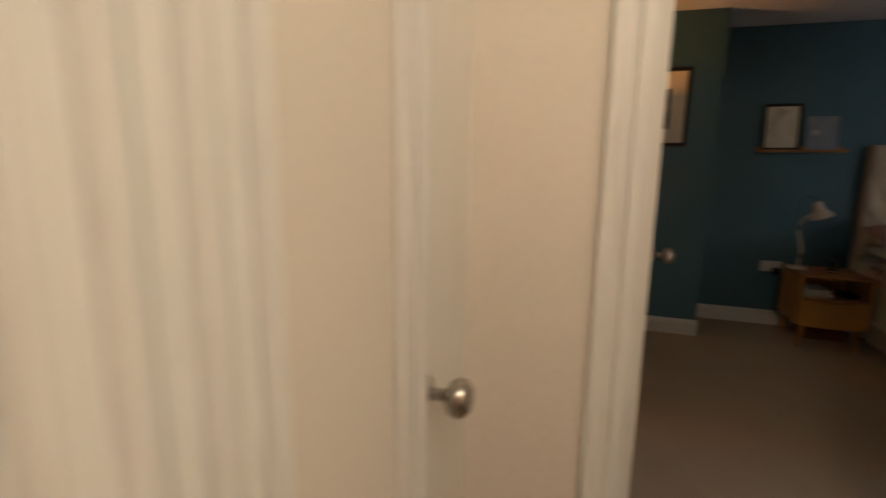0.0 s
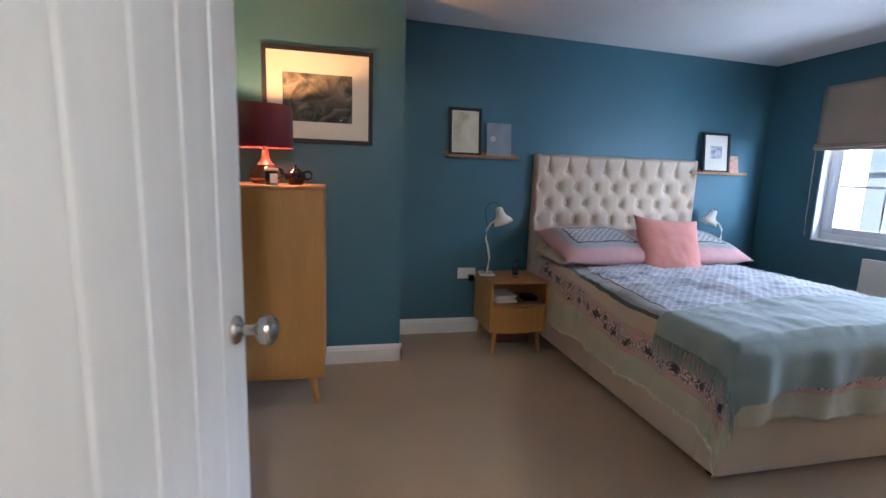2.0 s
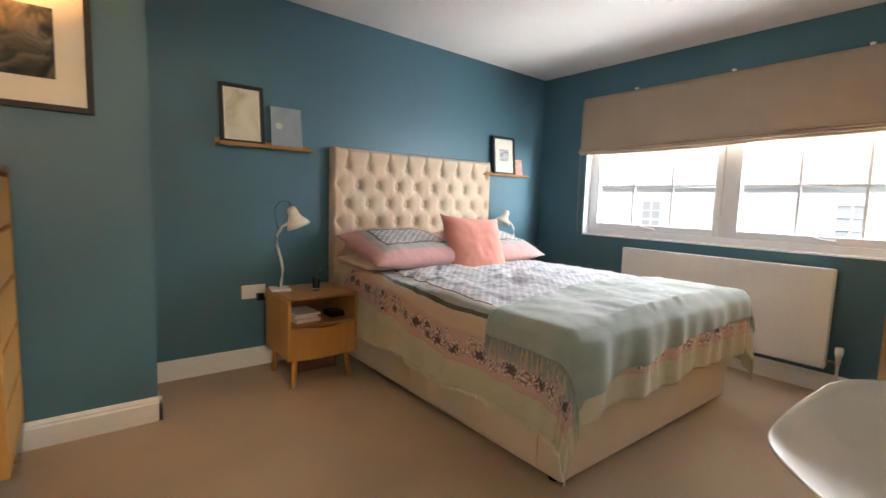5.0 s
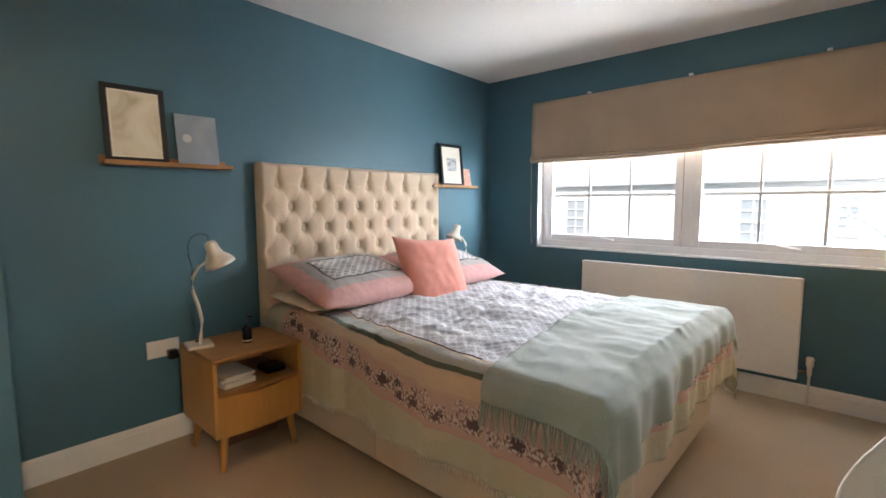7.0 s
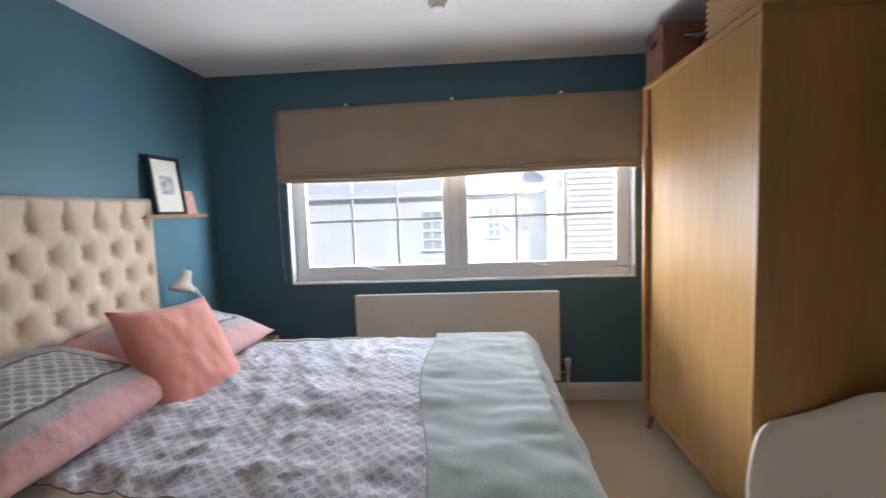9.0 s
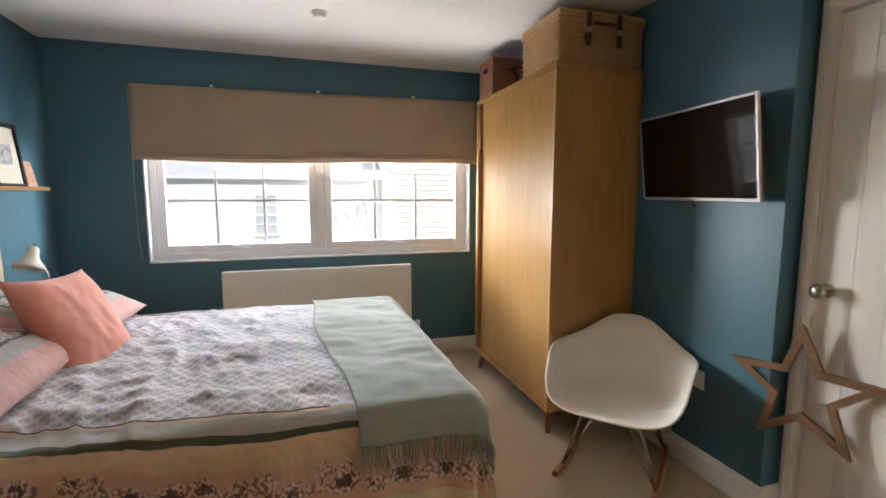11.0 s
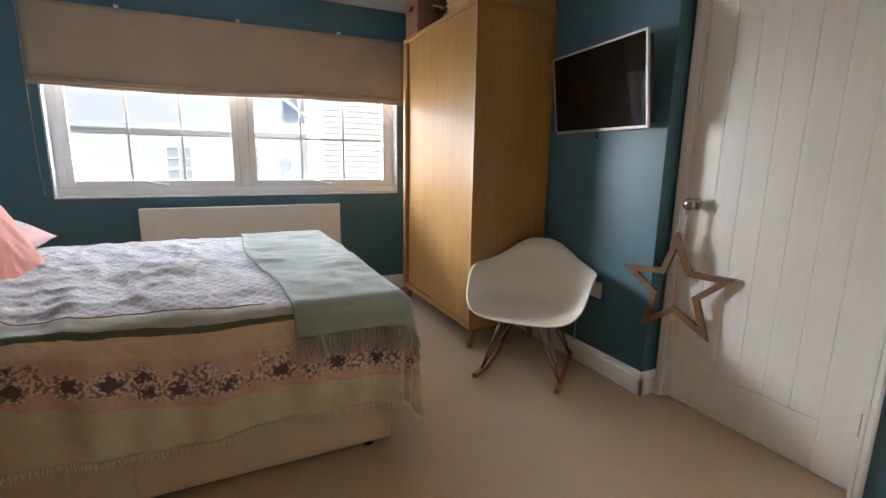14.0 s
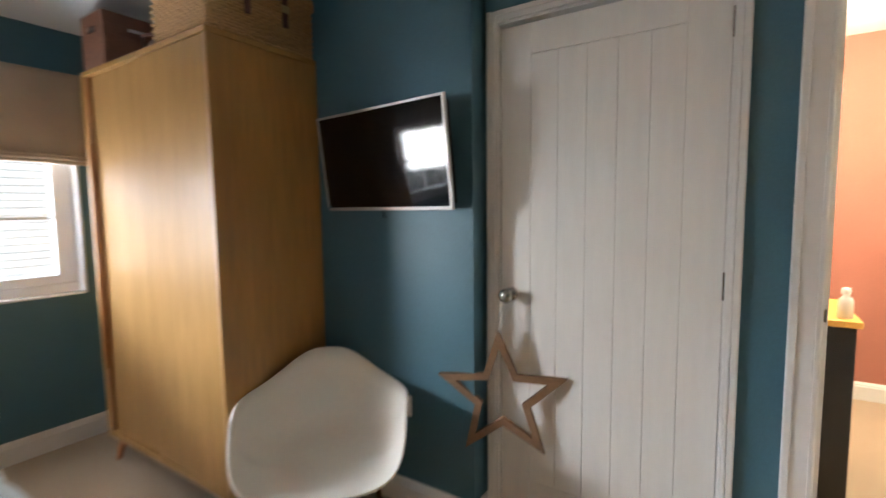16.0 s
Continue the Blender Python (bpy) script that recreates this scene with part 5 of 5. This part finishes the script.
def sash_window(parent, y, z, w, h, x):
    g = part("window", box(x - 0.05, x - 0.01, y, y + w, z, z + h, 0.0), DARKGLASS, parent, "dark sash window")
    for a in ((y - 0.06, y, z - 0.05, z + h + 0.06), (y + w, y + w + 0.06, z - 0.05, z + h + 0.06), (y, y + w, z + h, z + h + 0.06), (y, y + w, z - 0.05, z), (y, y + w, z + h / 2 - 0.03, z + h / 2 + 0.03), (y + w / 2 - 0.015, y + w / 2 + 0.015, z, z + h), (y, y + w, z + h * 0.25 - 0.012, z + h * 0.25 + 0.012), (y, y + w, z + h * 0.75 - 0.012, z + h * 0.75 + 0.012)):
        part("glazing_bar", box(x - 0.09, x - 0.051, *a, 0), RENDER, g)


HXO = 13.0
house = thing("white_house", "low white rendered house across the street with sash windows", "house", pose(0, 0, 0))
part("wall", box(HXO, HXO + 5, 0.6, 14, -3.0, 1.66, 0), RENDER, house)
bm = bmesh.new()
v = [bm.verts.new(p) for p in ((HXO - 0.12, 0.6, 1.66), (HXO - 0.12, 14.2, 1.66), (HXO + 2.6, 14.2, 2.9), (HXO + 2.6, 1.4, 2.9), (HXO - 0.12, 0.6, 1.78), (HXO - 0.12, 14.2, 1.78), (HXO + 2.6, 14.2, 3.02), (HXO + 2.6, 1.4, 3.02))]
for f_ in ((3, 2, 1, 0), (4, 5, 6, 7), (0, 1, 5, 4), (1, 2, 6, 5), (2, 3, 7, 6), (3, 0, 4, 7)):
    bm.faces.new([v[q] for q in f_])
part("roof", bm, SLATE, house, "pale slate roof")
part("gutter", tube([(HXO - 0.16, 1.3, 1.66), (HXO - 0.16, 14.2, 1.66)], 0.035, 10), SLATE, house)
for y, w, z, h in ((3.84, 0.48, 0.30, 0.95), (2.36, 0.28, 0.58, 0.72), (8.0, 0.5, 0.30, 0.95)):
    sash_window(house, y, z, w, h, HXO)
low = thing("clapboard_house", "white clapboard house with overlapping boards", "house", pose(0, 0, 0))
part("wall", box(11.0, 16, -8.0, 1.20, -3.0, 3.9, 0), SIDING, low)
for k in range(40):
    z = -0.9 + 0.12 * k
    bm = bmesh.new()
    v = [bm.verts.new(p) for p in ((10.985, -8, z + 0.125), (10.95, -8, z), (10.99, -8, z), (10.985, 1.20, z + 0.125), (10.95, 1.20, z), (10.99, 1.20, z))]
    for f_ in ((0, 3, 4, 1), (1, 4, 5, 2), (0, 1, 2), (3, 5, 4), (0, 2, 5, 3)):
        bm.faces.new([v[q] for q in f_])
    part("board", bm, SIDING, low)
part("corner_post", box(10.93, 11.02, 1.18, 1.30, -3.0, 3.9, 0.01), SIDING, low)
part("bargeboard", tube([(10.9, 1.3, 1.75), (10.9, 2.1, 2.35)], 0.035, 8), SLATE, low, "sloping grey bargeboard")
ln = thing("street_lantern", "old street lantern on a wall bracket", "lantern", pose(12.5, 1.70, 0.95))
part("cage", lathe([(0, 0), (0.09, 0.02), (0.15, 0.30), (0.16, 0.32), (0.04, 0.46), (0, 0.50)], 6), DARKGLASS, ln)
part("bracket", tube([(0, 0, 0), (0.1, 0, -0.15), (0.5, 0, -0.2)], 0.02, 8), DARKGLASS, ln)
